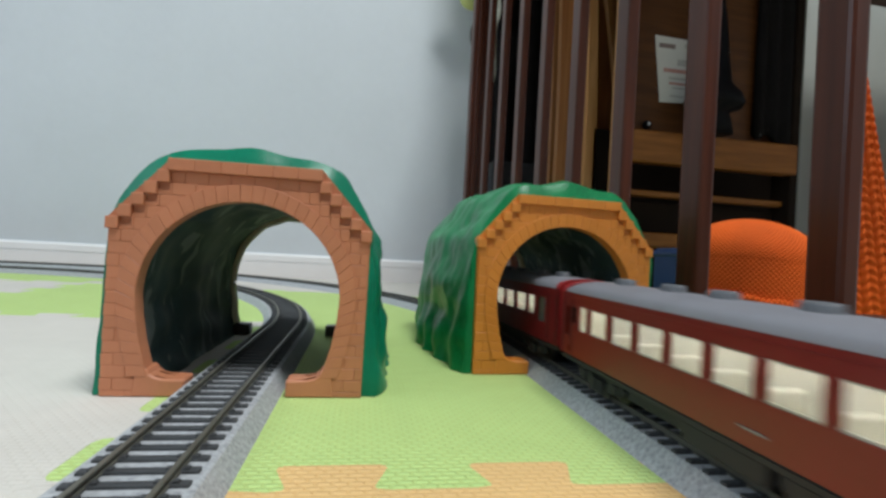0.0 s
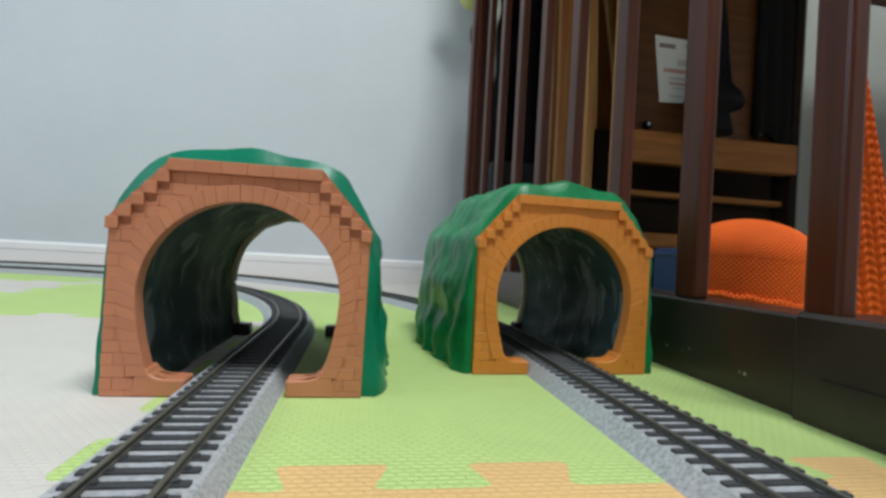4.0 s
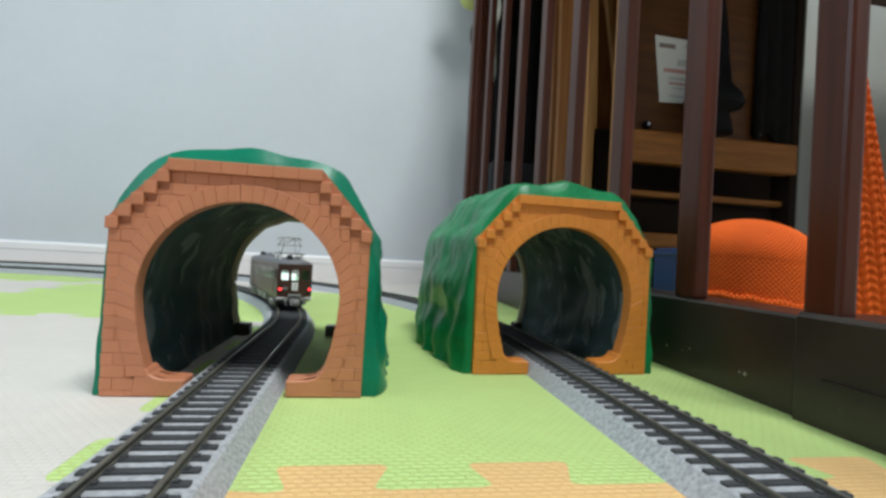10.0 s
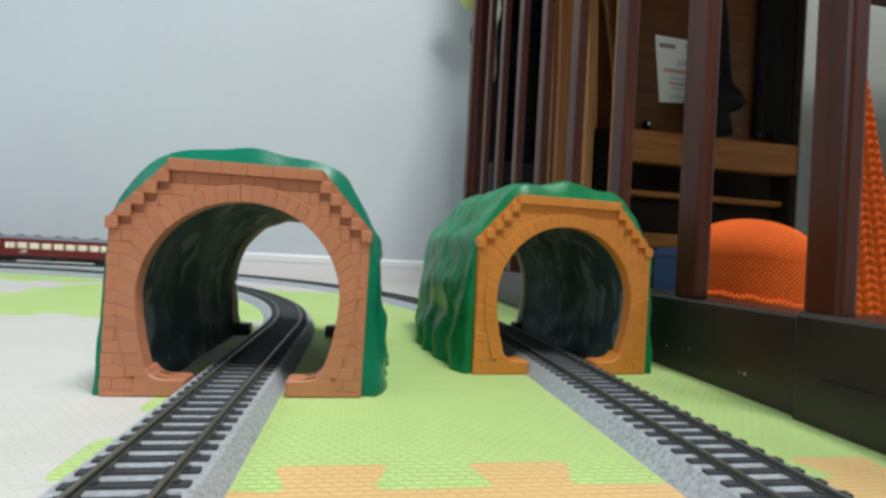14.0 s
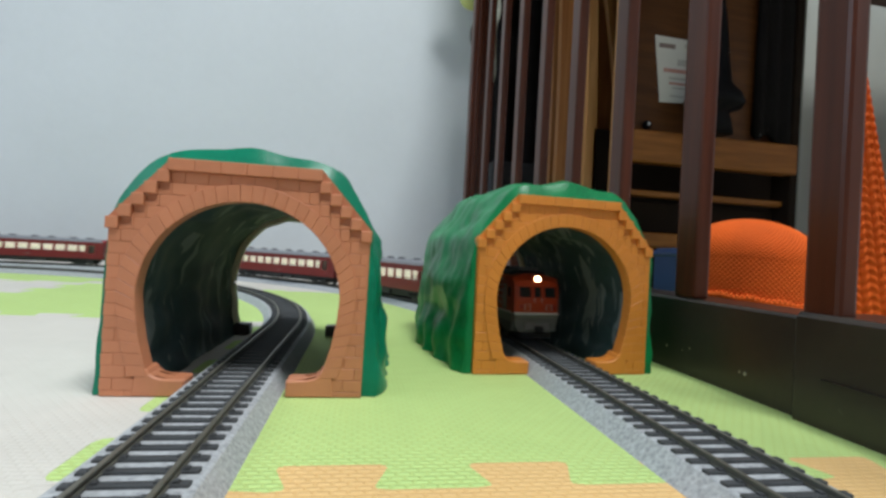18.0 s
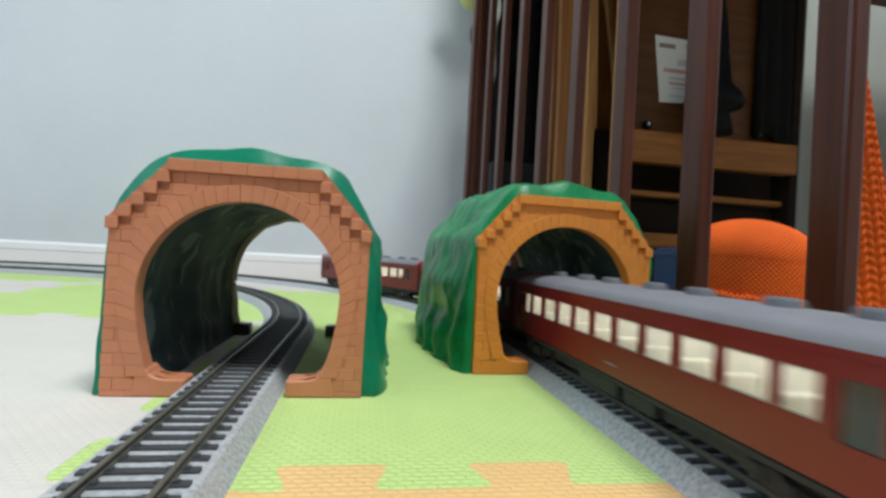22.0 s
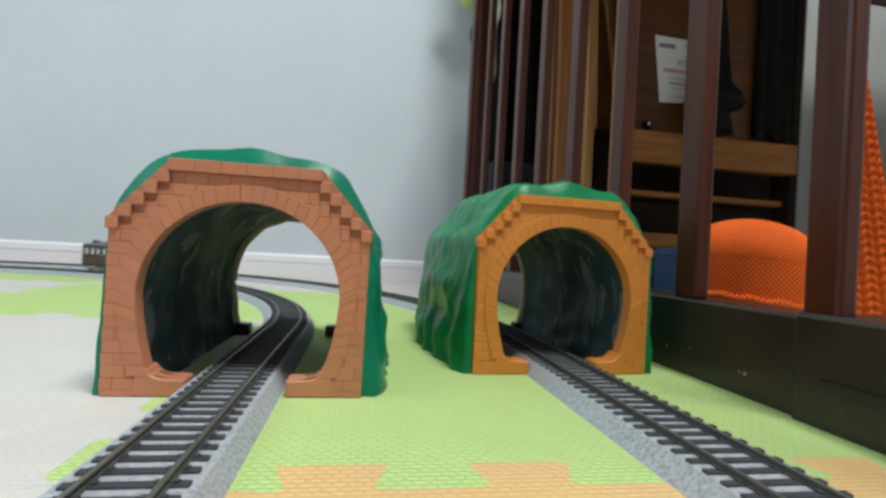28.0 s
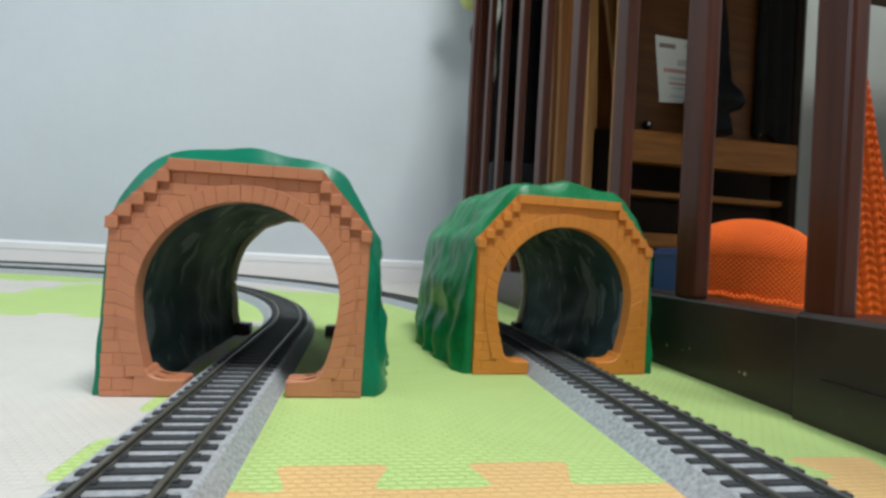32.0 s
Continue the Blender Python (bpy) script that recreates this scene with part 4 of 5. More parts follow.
    for y0, y1, x0, x1, z0 in ((-0.030, -0.006, -0.0160, -0.004, 0.0125), (0.000, 0.016, -0.0160, -0.006, 0.0120), (0.022, 0.034, -0.0155, -0.005, 0.0135), (-0.028, 0.005, 0.004, 0.016, 0.0125), (0.010, 0.030, 0.006, 0.016, 0.0130), (-0.044, -0.036, -0.0155, 0.010, 0.0140)):
        part("equipment_box", box(x0, x1, y0, y1, z0, Z_SILL - 0.0026, 0.0005), UNDER, c)
    part("interior", box(-0.0005, 0.0005, -L / 2 + 0.014, L / 2 - 0.014, Z_SILL, 0.0479), CREAMIN, c, "cream inner partition")
    rnd = random.Random(len(COACHES) + 5)
    for yc, w, lo, hi in holes[:8]:
        if rnd.random() < 0.6:
            d = rnd.uniform(0.0022, 0.0050)
            part("window_blind", box(-HALF + 0.0016, -HALF + 0.0020, yc - w / 2, yc + w / 2 - rnd.uniform(0, 0.006), hi - d, hi), SEATB if rnd.random() < 0.4 else CREAMIN, c, "drawn window blind")
    part("interior_floor", box(-0.0165, 0.0165, -L / 2 + 0.002, L / 2 - 0.002, Z_SILL + 0.001, Z_SILL + 0.003), CREAMIN, c)
    part("interior_ceiling", box(-0.0165, 0.0165, -L / 2 + 0.002, L / 2 - 0.002, 0.0480, 0.0485), CREAMIN, c, "cream ceiling")
    for s in (-1, 1):
        part("light_strip", box(s * 0.0080 - 0.0022, s * 0.0080 + 0.0022, rear + 0.0015, 0.0925, 0.0470, 0.0478), STRIP, c, "glowing interior light strip")
    for y in (rear, 0.0935):
        part("bulkhead", box(-0.0165, 0.0165, y - 0.0006, y + 0.0006, Z_SILL + 0.003, 0.0479), CREAMIN, c)
    part("underframe", box(-0.0125, 0.0125, -0.066, 0.066, 0.0128, Z_SILL - 0.0026, 0.0008), UNDER, c)
    for k in range(9):
        y = -0.0748 + 0.0193 * k
        bm = bmesh.new()
        for s in (-1, 1):
            box(s * 0.0040, s * 0.0158, y - 0.0012, y + 0.0012, Z_SILL + 0.003, 0.0365, 0.0005, bm=bm)
        part("seat_row", bm, CREAMIN, c)
    if mark:
        for s in (-1, 1):
            x = s * (HALF + 0.0002)
            bm = bmesh.new()
            box(x - 0.0002, x + 0.0002, -0.0455, -0.0440, 0.0262, 0.0310, bm=bm)
            box(x - 0.0002, x + 0.0002, -0.0478, -0.0440, 0.0256, 0.0268, bm=bm)
            box(x - 0.0002, x + 0.0002, -0.0420, -0.0370, 0.0294, 0.0312, bm=bm)
            box(x - 0.0002, x + 0.0002, -0.0420, -0.0404, 0.0256, 0.0312, bm=bm)
            part("white_mark", bm, WHITEP, c)
    for s in (-1, 1):
        x = s * (HALF + 0.0002)
        part("number_bar", box(x - 0.0002, x + 0.0002, -0.003, 0.006, 0.0252, 0.0258), UNDERG, c)
    return c, [bogie(c, y, 0.0270, UNDER) for y in (-0.0860, 0.0860)]


def locomotive():
    c = thing("diesel_locomotive", "vermilion orange model locomotive with a pale grey band and black roof", "model train")
    L, H, zb, zt = 0.1955, 0.0171, 0.0276, 0.0500
    grille = [(-0.0552 + 0.0122 * k, 0.0090, 0.0372, 0.0452) for k in range(7)]
    holes = grille + [(0.0391, 0.0184, 0.0325, 0.0452), (0.0590, 0.0097, 0.0388, 0.0455), (0.0680, 0.0042, 0.0375, 0.0445), (0.0868, 0.0064, 0.0380, 0.0452), (-0.0868, 0.0064, 0.0380, 0.0452)]
    for s in (-1, 1):
        wall = part("side_wall", side_wall(s * H, -L / 2 + 0.006, L / 2 - 0.006, zb, zt, holes, 0.001), ORANGEP, c)
        for i, (yc, w, lo, hi) in enumerate(holes):
            x = s * (H - 0.0006)
            mt = LOUVRE if i < 7 or i == 8 else UNDER if i == 7 else GLASSD
            pn = part("grille_panel" if i < 9 else "side_window", box(x - 0.0002, x + 0.0002, yc - w / 2, yc + w / 2, lo, hi), mt, wall)
            if i < 9 and i != 7:
                bm = bmesh.new()
                for k in range(5):
                    z = lo + (hi - lo) * (k + 0.5) / 5
                    box(x, x + s * 0.0004, yc - w / 2, yc + w / 2, z - 0.0003, z + 0.0002, bm=bm)
                part("louvre_slat", bm, LOUVRE, pn)
        part("white_line", box(s * H, s * (H + 0.0004), -L / 2 + 0.006, L / 2 - 0.006, zb - 0.0003, zb + 0.0009), WHITEP, wall)
        part("grey_band", box(s * (H - 0.001), s * (H + 0.0002), -L / 2 + 0.004, L / 2 - 0.004, 0.0216, zb - 0.0003), SKIRT, wall, "pale grey lower band")
        for y in (0.0788, 0.0833, -0.0832):
            bm = tube([Vector((s * (H + 0.0011), y, 0.030)), Vector((s * (H + 0.0011), y, 0.0440))], 0.0003, 6)
            part("handrail", bm, CHROME, wall)
        bm = bmesh.new()
        for k in range(5):
            box(s * H, s * (H + 0.0010), 0.0712, 0.0768, 0.0330 + 0.0042 * k, 0.0335 + 0.0042 * k, bm=bm)
        part("ladder", bm, CHROME, wall)
        part("cab_door", box(s * (H - 0.0002), s * (H + 0.0003), 0.0792, 0.0832, 0.0290, 0.0470, 0.0001), SKIRT, wall, "pale cab door")
        part("cab_door", box(s * (H - 0.0002), s * (H + 0.0003), -0.0806, -0.0776, 0.0225, 0.0458, 0.0001), SKIRT, wall, "pale cab door")
    # noses: faces lean back above the waist
    for s in (-1, 1):
        y0, y1 = s * (L / 2 - 0.006), s * L / 2
        pr = [(y0, zb), (y1 - s * 0.0002, zb), (y1, 0.0360), (y1 - s * 0.0018, 0.0470), (y1 - s * 0.0030, 0.0508), (y1 - s * 0.0055, 0.0534), (y0, 0.0540)]
        bm = bmesh.new()
        rows = []
        for x, f in ((-H, 0.74), (-H + 0.0022, 0.97), (-0.006, 1.0), (0.006, 1.0), (H - 0.0022, 0.97), (H, 0.74)):
            dz = 0.0022 * (abs(x) / H) ** 4
            rows.append([bm.verts.new((x, y0 + (y - y0) * f, z - (dz if z > 0.05 else 0))) for y, z in pr])
        n = len(pr)
        for a, b in zip(rows, rows[1:]):
            for k in range(n):
                bm.faces.new((a[k], a[(k + 1) % n], b[(k + 1) % n], b[k]))
        bm.faces.new(rows[0]), bm.faces.new(rows[-1][::-1])
        nose = part("nose", bm, ORANGEP, c, "vermilion cab front", smooth=False)
        tilt = 12.0 * s
        for x0, x1 in ((-0.0140, -0.0052), (0.0052, 0.0140), (-0.0026, 0.0026)):
            part("cab_window", box(x0, x1, -0.0003, 0.0003, -0.0037, 0.0037, 0.0002), GLASSD, nose, m=pose(0, y1 - s * 0.0010, 0.0425, tilt, 0, 0))
            bm = bmesh.new()
            for a, b_, z0_, z1_ in ((x0 - 0.0004, x1 + 0.0004, 0.0036, 0.0041), (x0 - 0.0004, x1 + 0.0004, -0.0041, -0.0036), (x0 - 0.0005, x0, -0.004, 0.004), (x1, x1 + 0.0005, -0.004, 0.004)):
                box(a, b_, -0.0005, 0.0005, z0_, z1_, bm=bm)
            part("window_rim", bm, ORANGEP, nose, m=pose(0, y1 - s * 0.0010, 0.0425, tilt, 0, 0))
        part("headlamp_case", cyl(0.0032, 0.005, pose(0, y1 - s * 0.0046, 0.0518, 90, 0, 0), 20), ORANGEP, nose)
        part("headlamp", cyl(0.0020, 0.0012, pose(0, y1 - s * 0.0019, 0.0518, 90, 0, 0), 20, bevel=0.0004), HEADL if s > 0 else CHROME, nose, "glowing round headlamp" if s > 0 else "unlit round headlamp")
        part("white_waist", box(-H * 0.99, H * 0.99, min(y1 - s * 0.0055, y1 + s * 0.0004), max(y1 - s * 0.0055, y1 + s * 0.0004), zb - 0.0006, zb + 0.0008, 0.0003), WHITEP, nose)
        for x in (-0.0125, 0.0125):
            part("tail_lamp", cyl(0.0014, 0.001, pose(x, y1 + s * 0.0003, 0.0325, 90, 0, 0), 12), REDBRIGHT, nose)
        for x in (-0.010, -0.0065, 0.0065, 0.010):
            part("grab_rail", tube([Vector((x, y1 + s * 0.0010, 0.0300)), Vector((x, y1 + s * 0.0010, 0.0345))], 0.0003, 6), CHROME, nose)
        for x in (-0.0028, 0.0028):
            part("grab_rail", tube([Vector((x, y1 + s * 0.0008, 0.0355)), Vector((x, y1 + s * 0.0008, 0.0385))], 0.0003, 6), CHROME, nose)
        # skirt with rounded lower corners, and the buffer beam
        bm = prism([(-0.0168, 0.0290), (-0.0168, 0.0215), (-0.0150, 0.0165), (-0.0120, 0.0142), (0.0120, 0.0142), (0.0150, 0.0165), (0.0168, 0.0215), (0.0168, 0.0290)], "y", y1 - s * 0.011, y1 - s * 0.0010, 0.0008)
        sk = part("front_skirt", bm, SKIRTD, c, "dull grey curved front skirt")
        part("step_plate", box(-0.0158, 0.0158, min(y1 - s * 0.003, y1 + s * 0.001), max(y1 - s * 0.003, y1 + s * 0.001), 0.0252, 0.0266, 0.0004), SKIRT, sk)
        part("hose_rack", box(-0.0095, 0.0095, min(y1 - s * 0.002, y1 + s * 0.0007), max(y1 - s * 0.002, y1 + s * 0.0007), 0.0165, 0.0215, 0.0006), UNDERG, sk)
        part("rail_guard", box(-0.0110, 0.0110, min(y1 - s * 0.005, y1), max(y1 - s * 0.005, y1), 0.0105, 0.0140, 0.0005), UNDER, sk)
        coupler(c, y1 - s * 0.001, s, RAILZ + 0.0085, UNDER)
        for x in (-1, 1):
            part("side_skirt", prism([(y1 - s * 0.030, 0.0238), (y1 - s * 0.004, 0.0238), (y1 - s * 0.004, 0.0150), (y1 - s * 0.016, 0.0150), (y1 - s * 0.022, 0.0175)], "x", x * 0.0155, x * 0.0172), SKIRTD, c)
    roof = part("roof", roof_mesh(H, L - 0.016, zt, 0.0050, ends=0.002), ORANGEP, c, "vermilion curved roof shoulders", smooth=True)
    top = part("roof_deck", box(-0.0138, 0.0138, -L / 2 + 0.014, L / 2 - 0.014, 0.0522, 0.0570, 0.0016), ROOFK, roof, "black roof deck")
    for y, r in ((-0.055, 0.0085), (0.050, 0.0085)):
        part("roof_fan", cyl(r, 0.002, pose(0, y, 0.0580), 24, bevel=0.0004), ROOFK, top)
    part("silencer", box(-0.0045, 0.0045, -0.020, 0.012, 0.0566, 0.0600, 0.001), ROOFK, top)
    part("roof_hatch", box(-0.0075, 0.0075, 0.064, 0.082, 0.0568, 0.0592, 0.0006), ROOFD, top)
    part("roof_hatch", box(-0.0075, 0.0075, -0.090, -0.070, 0.0568, 0.0600, 0.0006), ROOFK, top)
    part("floor_pan", box(-0.0165, 0.0165, -L / 2 + 0.004, L / 2 - 0.004, 0.0230, 0.0240), UNDER, c)
    part("core", box(-0.0150, 0.0150, -L / 2 + 0.012, L / 2 - 0.012, 0.0240, 0.0520), UNDER, c)
    part("fuel_tank", box(-0.0135, 0.0135, -0.020, 0.020, 0.0120, 0.0230, 0.0010), UNDER, c)
    for y in (-0.0255, 0.0255):
        part("air_tank", cyl(0.003, 0.024, pose(0, y, 0.0165, 0, 90, 0), 14), UNDER, c)
    return c, [bogie(c, y, 0.0330, UNDER, 0.0062) for y in (-0.0590, 0.0590)]


def railcar():
    c = thing("electric_railcar", "dark brown vintage model electric railcar with a raised pantograph", "model train")
    L, H, zb, zt = 0.1630, 0.0149, 0.0195, 0.0490
    holes = [(-0.0768, 0.0042, 0.0345, 0.0440), (-0.0702, 0.0080, 0.0345, 0.0440)]
    holes += [(-0.0597 + 0.0091 * k, 0.0074, 0.0345, 0.0440) for k in range(6)]
    holes += [(-0.0030, 0.0082, 0.0345, 0.0440), (0.0105, 0.0082, 0.0345, 0.0440), (0.0208, 0.0082, 0.0345, 0.0440), (0.0372, 0.0082, 0.0345, 0.0440), (0.0500, 0.0082, 0.0345, 0.0440), (0.0625, 0.0070, 0.0345, 0.0440), (0.0740, 0.0060, 0.0345, 0.0440)]
    for s in (-1, 1):
        wall = part("side_wall", side_wall(s * H, -L / 2, L / 2, zb, zt, holes, 0.001), BROWNP, c)
        part("belt_rail", box(s * H - 0.0003, s * H + 0.0003, -L / 2, L / 2, 0.0332, 0.0338), BROWNP, wall)
        part("belt_rail", box(s * H - 0.0003, s * H + 0.0003, -L / 2, L / 2, 0.0446, 0.0451), BROWNP, wall)
        for yc, w, lo, hi in holes:
            x = s * (H - 0.0006)
            part("window_pane", box(x - 0.0002, x + 0.0002, yc - w / 2, yc + w / 2, lo, hi), GLASS, wall)
        for y in (-0.0665, 0.0563):
            bm = bmesh.new()
            for o in (-0.0060, 0.0060):
                box(s * H - 0.00025, s * H + 0.00025, y + o - 0.0002, y + o + 0.0002, zb + 0.001, 0.0460, bm=bm)
            part("door_joint", bm, UNDER, wall)
            part("door_step", box(s * 0.0125, s * 0.0168, y - 0.0050, y + 0.0050, zb - 0.0035, zb - 0.0022, 0.0003), CHROME, wall, "pale step under the door")
    for s in (-1, 1):
        y = s * L / 2
        bm = side_wall(1, -H, H, zb, zt, [(-0.0088, 0.0064, 0.0350, 0.0438), (0.0, 0.0062, 0.0346, 0.0440), (0.0090, 0.0070, 0.0350, 0.0438)], 0.001)
        for v in bm.verts:
            v.co = Vector((v.co.y, y - s * (1 - v.co.x), v.co.z))
        end = part("end_wall", bm, BROWNP, c)
        for o, w in ((-0.0088, 0.0032), (0, 0.0031), (0.0090, 0.0035)):
            part("end_window", box(o - w, o + w, y - s * 0.0007, y - s * 0.0004, 0.0342, 0.0440), GLASS, end)
        if s < 0:
            part("destination_plate", box(-0.0026, 0.0026, y - 0.0008, y + 0.0002, 0.0258, 0.0328, 0.0002), WHITEP, end, "white destination plate")
            for z0, z1 in ((0.0304, 0.0316), (0.0276, 0.0290)):
                part("print_bar", box(-0.0009, 0.0011, y - 0.0011, y - 0.0008, z0, z1), INKGREY, end)
        for x in (-0.0128, 0.0128):
            part("lamp_case", cyl(0.0019, 0.0016, pose(x, y + s * 0.0006, 0.0270, 90, 0, 0), 14), BROWNP, end)
            part("tail_lamp", cyl(0.0010, 0.0008, pose(x, y + s * 0.0015, 0.0270, 90, 0, 0), 14), TAILR if s < 0 else CHROME, end, "glowing red tail lamp" if s < 0 else "unlit tail lamp")
        part("end_emblem", cyl(0.0026, 0.0006, Matrix.Translation((-0.0086, y + s * 0.0003, 0.0276)) @ Matrix.Diagonal((1, 1, 0.55, 1)) @ pose(0, 0, 0, 90, 0, 0), 20), UNDERG, end, "oval grey emblem")
        part("headlamp", cyl(0.0028, 0.006, pose(-0.0035, y - s * 0.010, 0.0542, 90, 0, 0), 18, bevel=0.0005), UNDER, end, "dark round headlamp")
        part("roof_resistor", box(0.0010, 0.0060, min(y - s * 0.008, y - s * 0.013), max(y - s * 0.008, y - s * 0.013), 0.0515, 0.0560, 0.0005), UNDERG, end, "grey box with a dark round inlet")
        part("buffer_beam", box(-0.0142, 0.0142, min(y - s * 0.002, y + s * 0.001), max(y - s * 0.002, y + s * 0.001), zb - 0.0030, zb + 0.0005, 0.0004), UNDERG, end)
        part("anticlimber", box(-0.0055, 0.0055, min(y, y + s * 0.003), max(y, y + s * 0.003), zb + 0.0010, zb + 0.0030, 0.0004), UNDERG, end)
        for x in (-0.0125, 0.0125):
            part("end_step", box(x - 0.0030, x + 0.0030, min(y, y + s * 0.0025), max(y, y + s * 0.0025), zb - 0.0010, zb + 0.0004, 0.0003), CHROME, end)
        bm = box(-0.0042, 0.0042, min(y, y + s * 0.007), max(y, y + s * 0.007), RAILZ + 0.0035, RAILZ + 0.0095, 0.0016, segs=2)
        box(-0.0022, 0.0022, min(y, y + s * 0.009), max(y, y + s * 0.009), RAILZ + 0.0048, RAILZ + 0.0082, 0.0008, bm=bm)
        part("knuckle_coupler", bm, UNDERG, end, "chunky grey coupler")
        for x in (-0.008, 0.008):
            part("air_hose", tube([Vector((x, y + s * 0.001, zb - 0.001)), Vector((x, y + s * 0.0035, zb - 0.003)), Vector((x * 0.9, y + s * 0.0035, zb - 0.0065))], 0.0006, 6), UNDERG, end)
    roof = part("roof", roof_mesh(H + 0.0004, L, zt, 0.0043, ends=0.010), ROOFD, c, "dark grey curved roof", smooth=True)
    for y, mt in ((0.004, ROOFG), (0.030, ROOFD), (0.052, ROOFG), (0.070, ROOFG)):
        vent = part("roof_ventilator", box(-0.0026, 0.0026, y, y + 0.0052, 0.0524, 0.0552, 0.0008), mt, roof, "small grey roof ventilator")
        part("ventilator_base", box(-0.0034, 0.0034, y - 0.0007, y + 0.0059, 0.0522, 0.0535, 0.0003), ROOFD, vent)
    # pantograph on four insulators
    py = -0.0500
    panto = new("pantograph")
    panto.parent = c
    panto.location = (0, py, 0)
    panto.empty_display_size = 0.005
    bm = bmesh.new()
    for x in (-0.0095, 0.0095):
        for y in (-0.0110, 0.0110):
            cyl(0.0010, 0.0058, pose(x, y, 0.0546), 12, bm=bm)
    part("insulator", bm, WHITEP, panto, "pale insulators")
    bm = bmesh.new()
    for x in (-0.0105, 0.0105):
        tube([Vector((x, -0.0150, 0.0578)), Vector((x, 0.0150, 0.0578))], 0.0007, 6, bm=bm)
    for y in (-0.0120, 0.0, 0.0120):
        tube([Vector((-0.0120, y, 0.0578)), Vector((0.0120, y, 0.0578))], 0.0007, 6, bm=bm)
    part("base_frame", bm, UNDERG, panto)
    for s in (-1, 1):
        for x in (-0.0075, 0.0075):
            part("frame_arm", tube([Vector((x, s * 0.004, 0.0582)), Vector((x * 1.05, s * 0.0135, 0.0655)), Vector((x * 0.7, s * 0.001, 0.0726))], 0.0004, 6), UNDERG, panto)
        part("cross_tube", tube([Vector((-0.0085, s * 0.0135, 0.0655)), Vector((0.0085, s * 0.0135, 0.0655))], 0.0004, 6), UNDERG, panto)
        part("brace", tube([Vector((-0.0079, s * 0.0135, 0.0655)), Vector((0.0053, s * 0.001, 0.0726))], 0.0003, 6), UNDERG, panto)
    bm = bmesh.new()
    for y in (-0.0022, 0.0022):
        tube([Vector((-0.0108, y, 0.0705)), Vector((-0.0085, y, 0.0726)), Vector((0.0085, y, 0.0726)), Vector((0.0108, y, 0.0705))], 0.0005, 6, bm=bm)
    part("collector_head", bm, UNDERG, panto)
    part("floor_pan", box(-0.0148, 0.0148, -L / 2 + 0.002, L / 2 - 0.002, zb - 0.0010, zb + 0.0006), UNDER, c)
    part("interior_floor", box(-0.0145, 0.0145, -L / 2 + 0.002, L / 2 - 0.002, zb + 0.001, 0.0290), SEATG, c)
    part("interior_ceiling", box(-0.0145, 0.0145, -L / 2 + 0.002, L / 2 - 0.002, 0.0475, 0.0482), CREAMIN, c)
    for k in range(13):
        for x in (-0.0100, 0.0100):
            part("seat_back", box(x - 0.0040, x + 0.0040, -0.054 + 0.0092 * k, -0.0522 + 0.0092 * k, 0.0290, 0.0352, 0.0004), SEATG, c, "pale green moulded seat back")
    for s in (-1, 1):
        part("light_strip", box(s * 0.0075 - 0.0020, s * 0.0075 + 0.0020, -L / 2 + 0.018, 0.070, 0.0466, 0.0473), STRIPW, c, "glowing interior light strip")
    # added glowing panel, not a fitting of the railcar
    part("cab_glow", box(-0.0110, 0.0035, -L / 2 + 0.0030, -L / 2 + 0.0140, 0.0466, 0.0473), CABGLOW, c, "glowing bluish panel added to brighten the cab windows")
    part("cab_wall", box(-0.0140, 0.0040, -L / 2 + 0.0150, -L / 2 + 0.0158, 0.0290, 0.0400), WHITEP, c)
    part("cab_blind", box(0.0046, 0.0138, -L / 2 + 0.0020, -L / 2 + 0.0026, 0.0290, 0.0474), mat("dark_green_blind", (0.045, 0.085, 0.040), 0.7, vary=0.15, scale=90), c, "dark green cab blind")
    for y0, y1, x in ((-0.022, -0.002, -1), (0.004, 0.026, -1), (-0.026, 0.004, 1), (0.008, 0.024, 1), (0.030, 0.036, 1)):
        part("equipment_box", box(min(x * 0.0050, x * 0.0142), max(x * 0.0050, x * 0.0142), y0, y1, 0.0118, zb - 0.001, 0.0006), UNDERG, c, "weathered grey equipment box")
    return c, [bogie(c, y, 0.0270, UNDERG) for y in (-0.0540, 0.0540)]


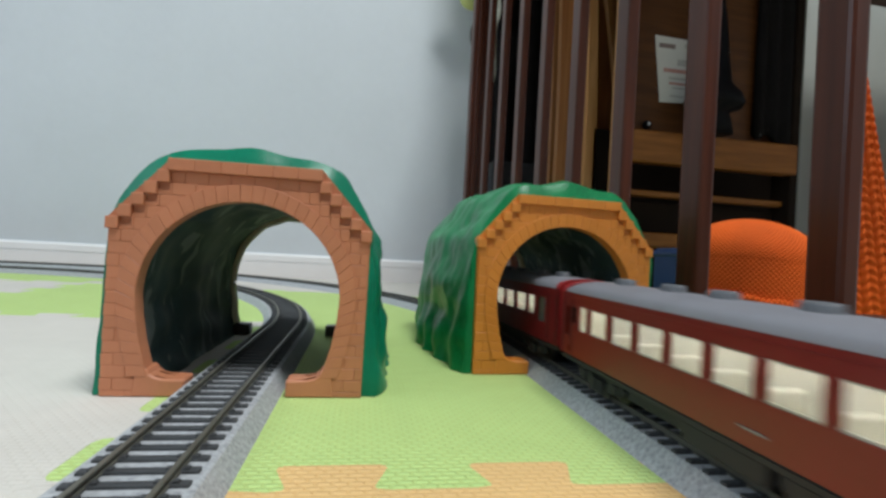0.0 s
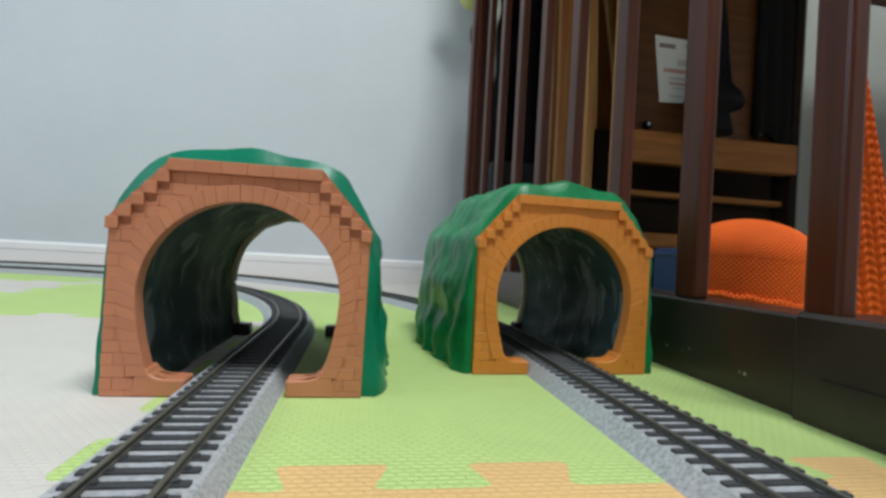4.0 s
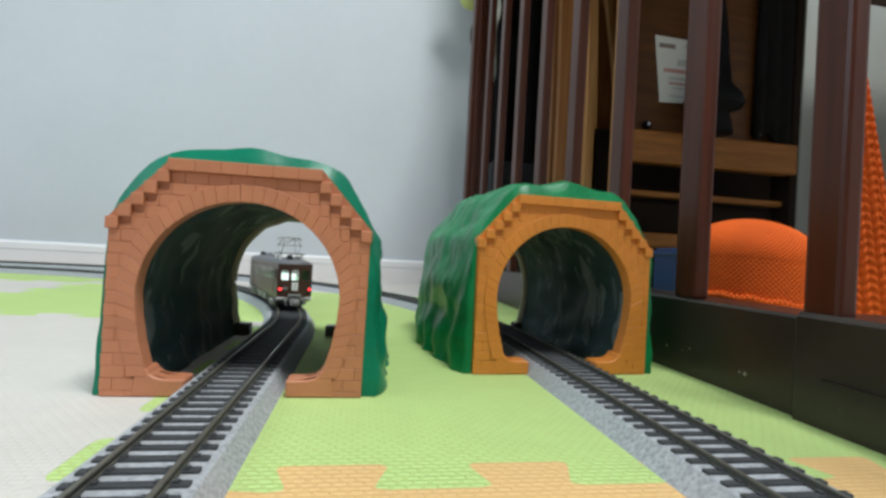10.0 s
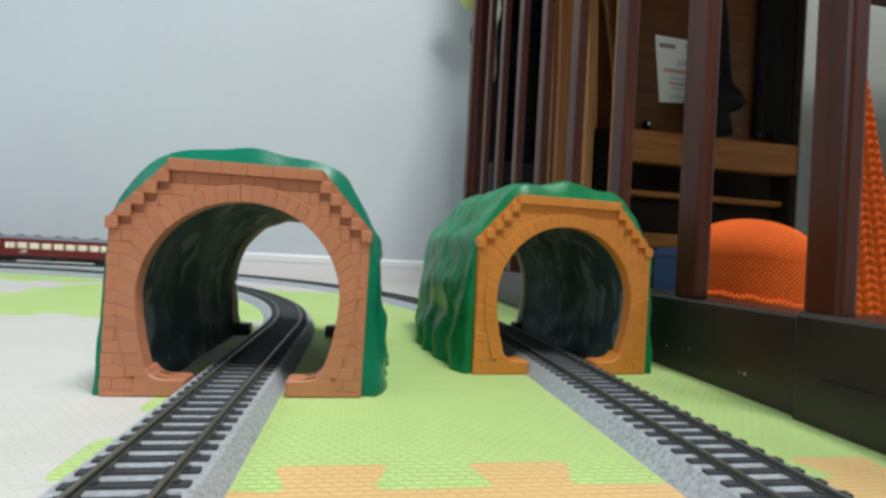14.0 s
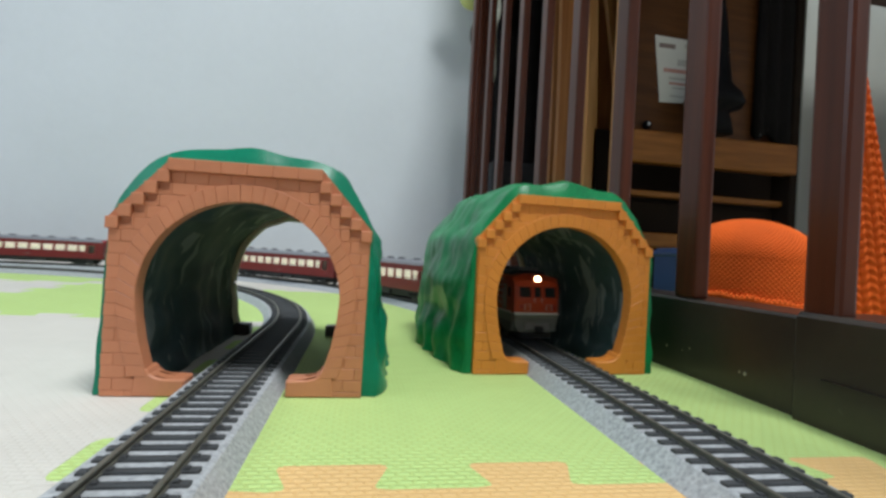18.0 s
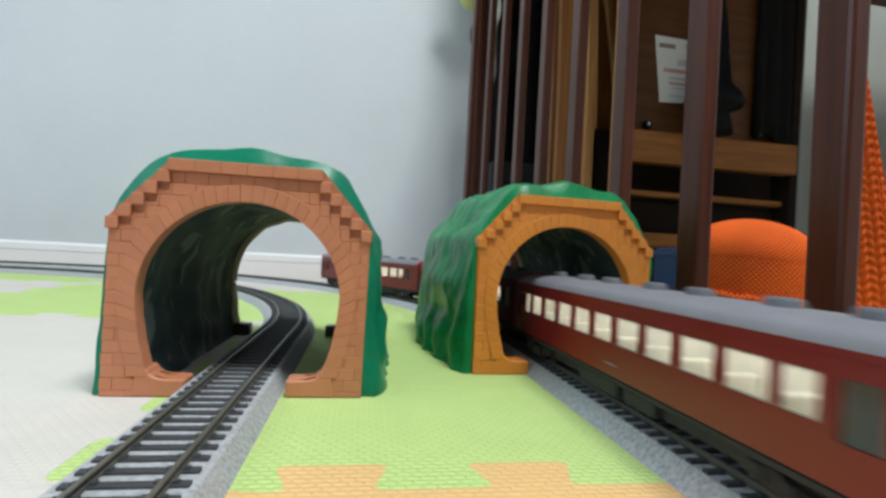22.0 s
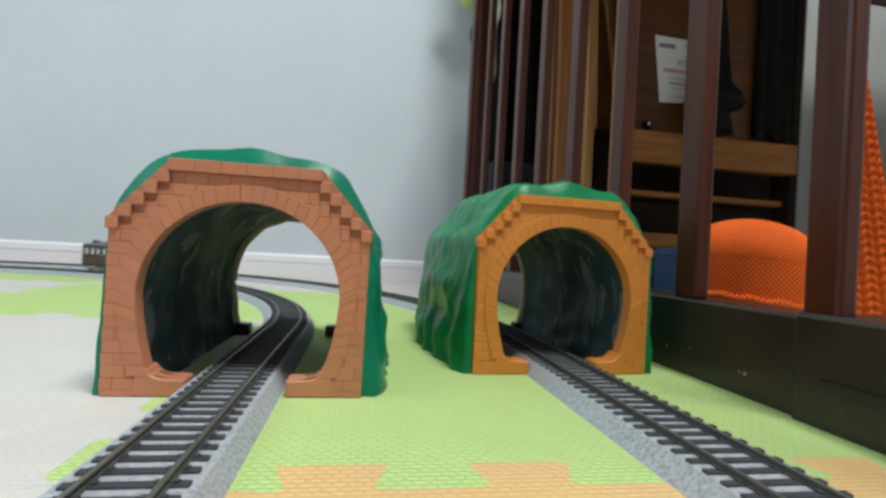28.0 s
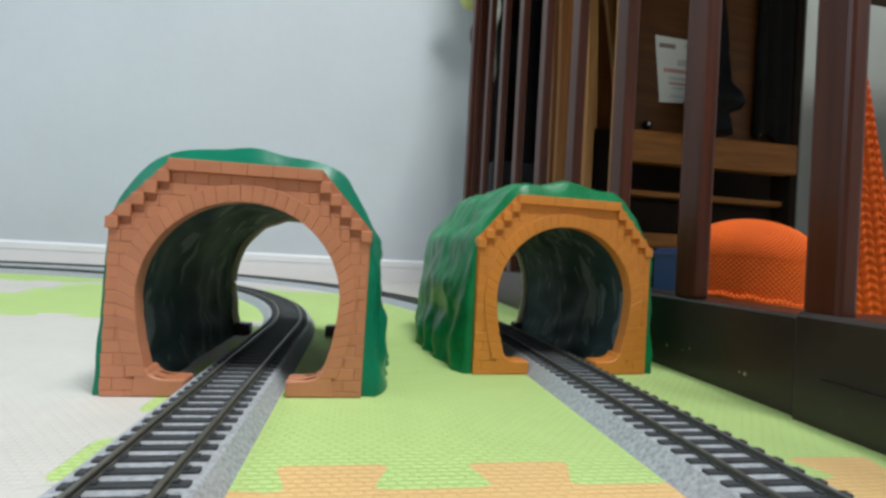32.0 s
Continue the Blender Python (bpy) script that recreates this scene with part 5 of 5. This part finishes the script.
COACHES = []
for k in range(4):
    COACHES.append(coach("dark red model coach with grey roof and lit windows" + (", white emblem" if k == 0 else ""), k == 0, k in (1, 2)))
LOCO = locomotive()
RAILCAR = railcar()

# ---- the two loops of track, with their sleepers ----
trk_out = railway(OUTER, "outer loop of grey ballasted model railway track", 0.0222, 0.0092, 0.0168)
trk_in = railway(INNER, "inner loop of grey ballasted model railway track")
sleepers(OUTER, trk_out, 0.0073, 0.1705 - OUT_S, lambda s: s < 1.0, 0.0163, 0.0092)
sleepers(INNER, trk_in, 0.0074, 0.1706 - IN_S, lambda s: s < 1.0)


# ---- movement ----
def run(vehicle, loop, place, way, span):
    """Keys a vehicle whose centre is at place(t) along the loop; its bogies, span from the centre, keep to the rails and turn under it."""
    body, bogies = vehicle
    rows, turns = [], [[], []]
    steps = 160
    for i in range(steps + 1):
        t = 32.0 * i / steps
        s = place(t)
        a, b = loop.at(s + span), loop.at(s - span)
        d = (a - b) * way
        h = math.atan2(-d.x, d.y)
        mid = (a + b) / 2
        rows.append((t, Matrix.Translation((mid.x, mid.y, 0)) @ Matrix.Rotation(h, 4, "Z")))
        for k, o in enumerate((-span * way, span * way)):
            e = (loop.at(s + o + 0.012) - loop.at(s + o - 0.012)) * way
            turn = math.atan2(-e.x, e.y) - h
            turn = (turn + math.pi) % (2 * math.pi) - math.pi
            turns[k].append((t, Matrix.Translation((0, bogies[k].location.y, 0)) @ Matrix.Rotation(turn, 4, "Z")))
    walk(body, rows)
    for k in range(2):
        walk(bogies[k], turns[k])


def motions():
    v_out = OUTER.length / 23.81
    v_in = INNER.length / 16.18
    # front of the first coach passes y = 0 at 20.930 s, running towards smaller y
    for k, c in enumerate(COACHES):
        run(c, OUTER, lambda t, k=k: -OUT_S + v_out * (20.930 - t) + 0.2540 * k + 0.1225, -1, 0.0860)
    run(LOCO, OUTER, lambda t: -OUT_S + v_out * (20.930 - t) - 0.1102, -1, 0.0590)
    run(RAILCAR, INNER, lambda t: -IN_S + 0.2035 + v_in * (t - 8.5), 1, 0.0540)


motions()
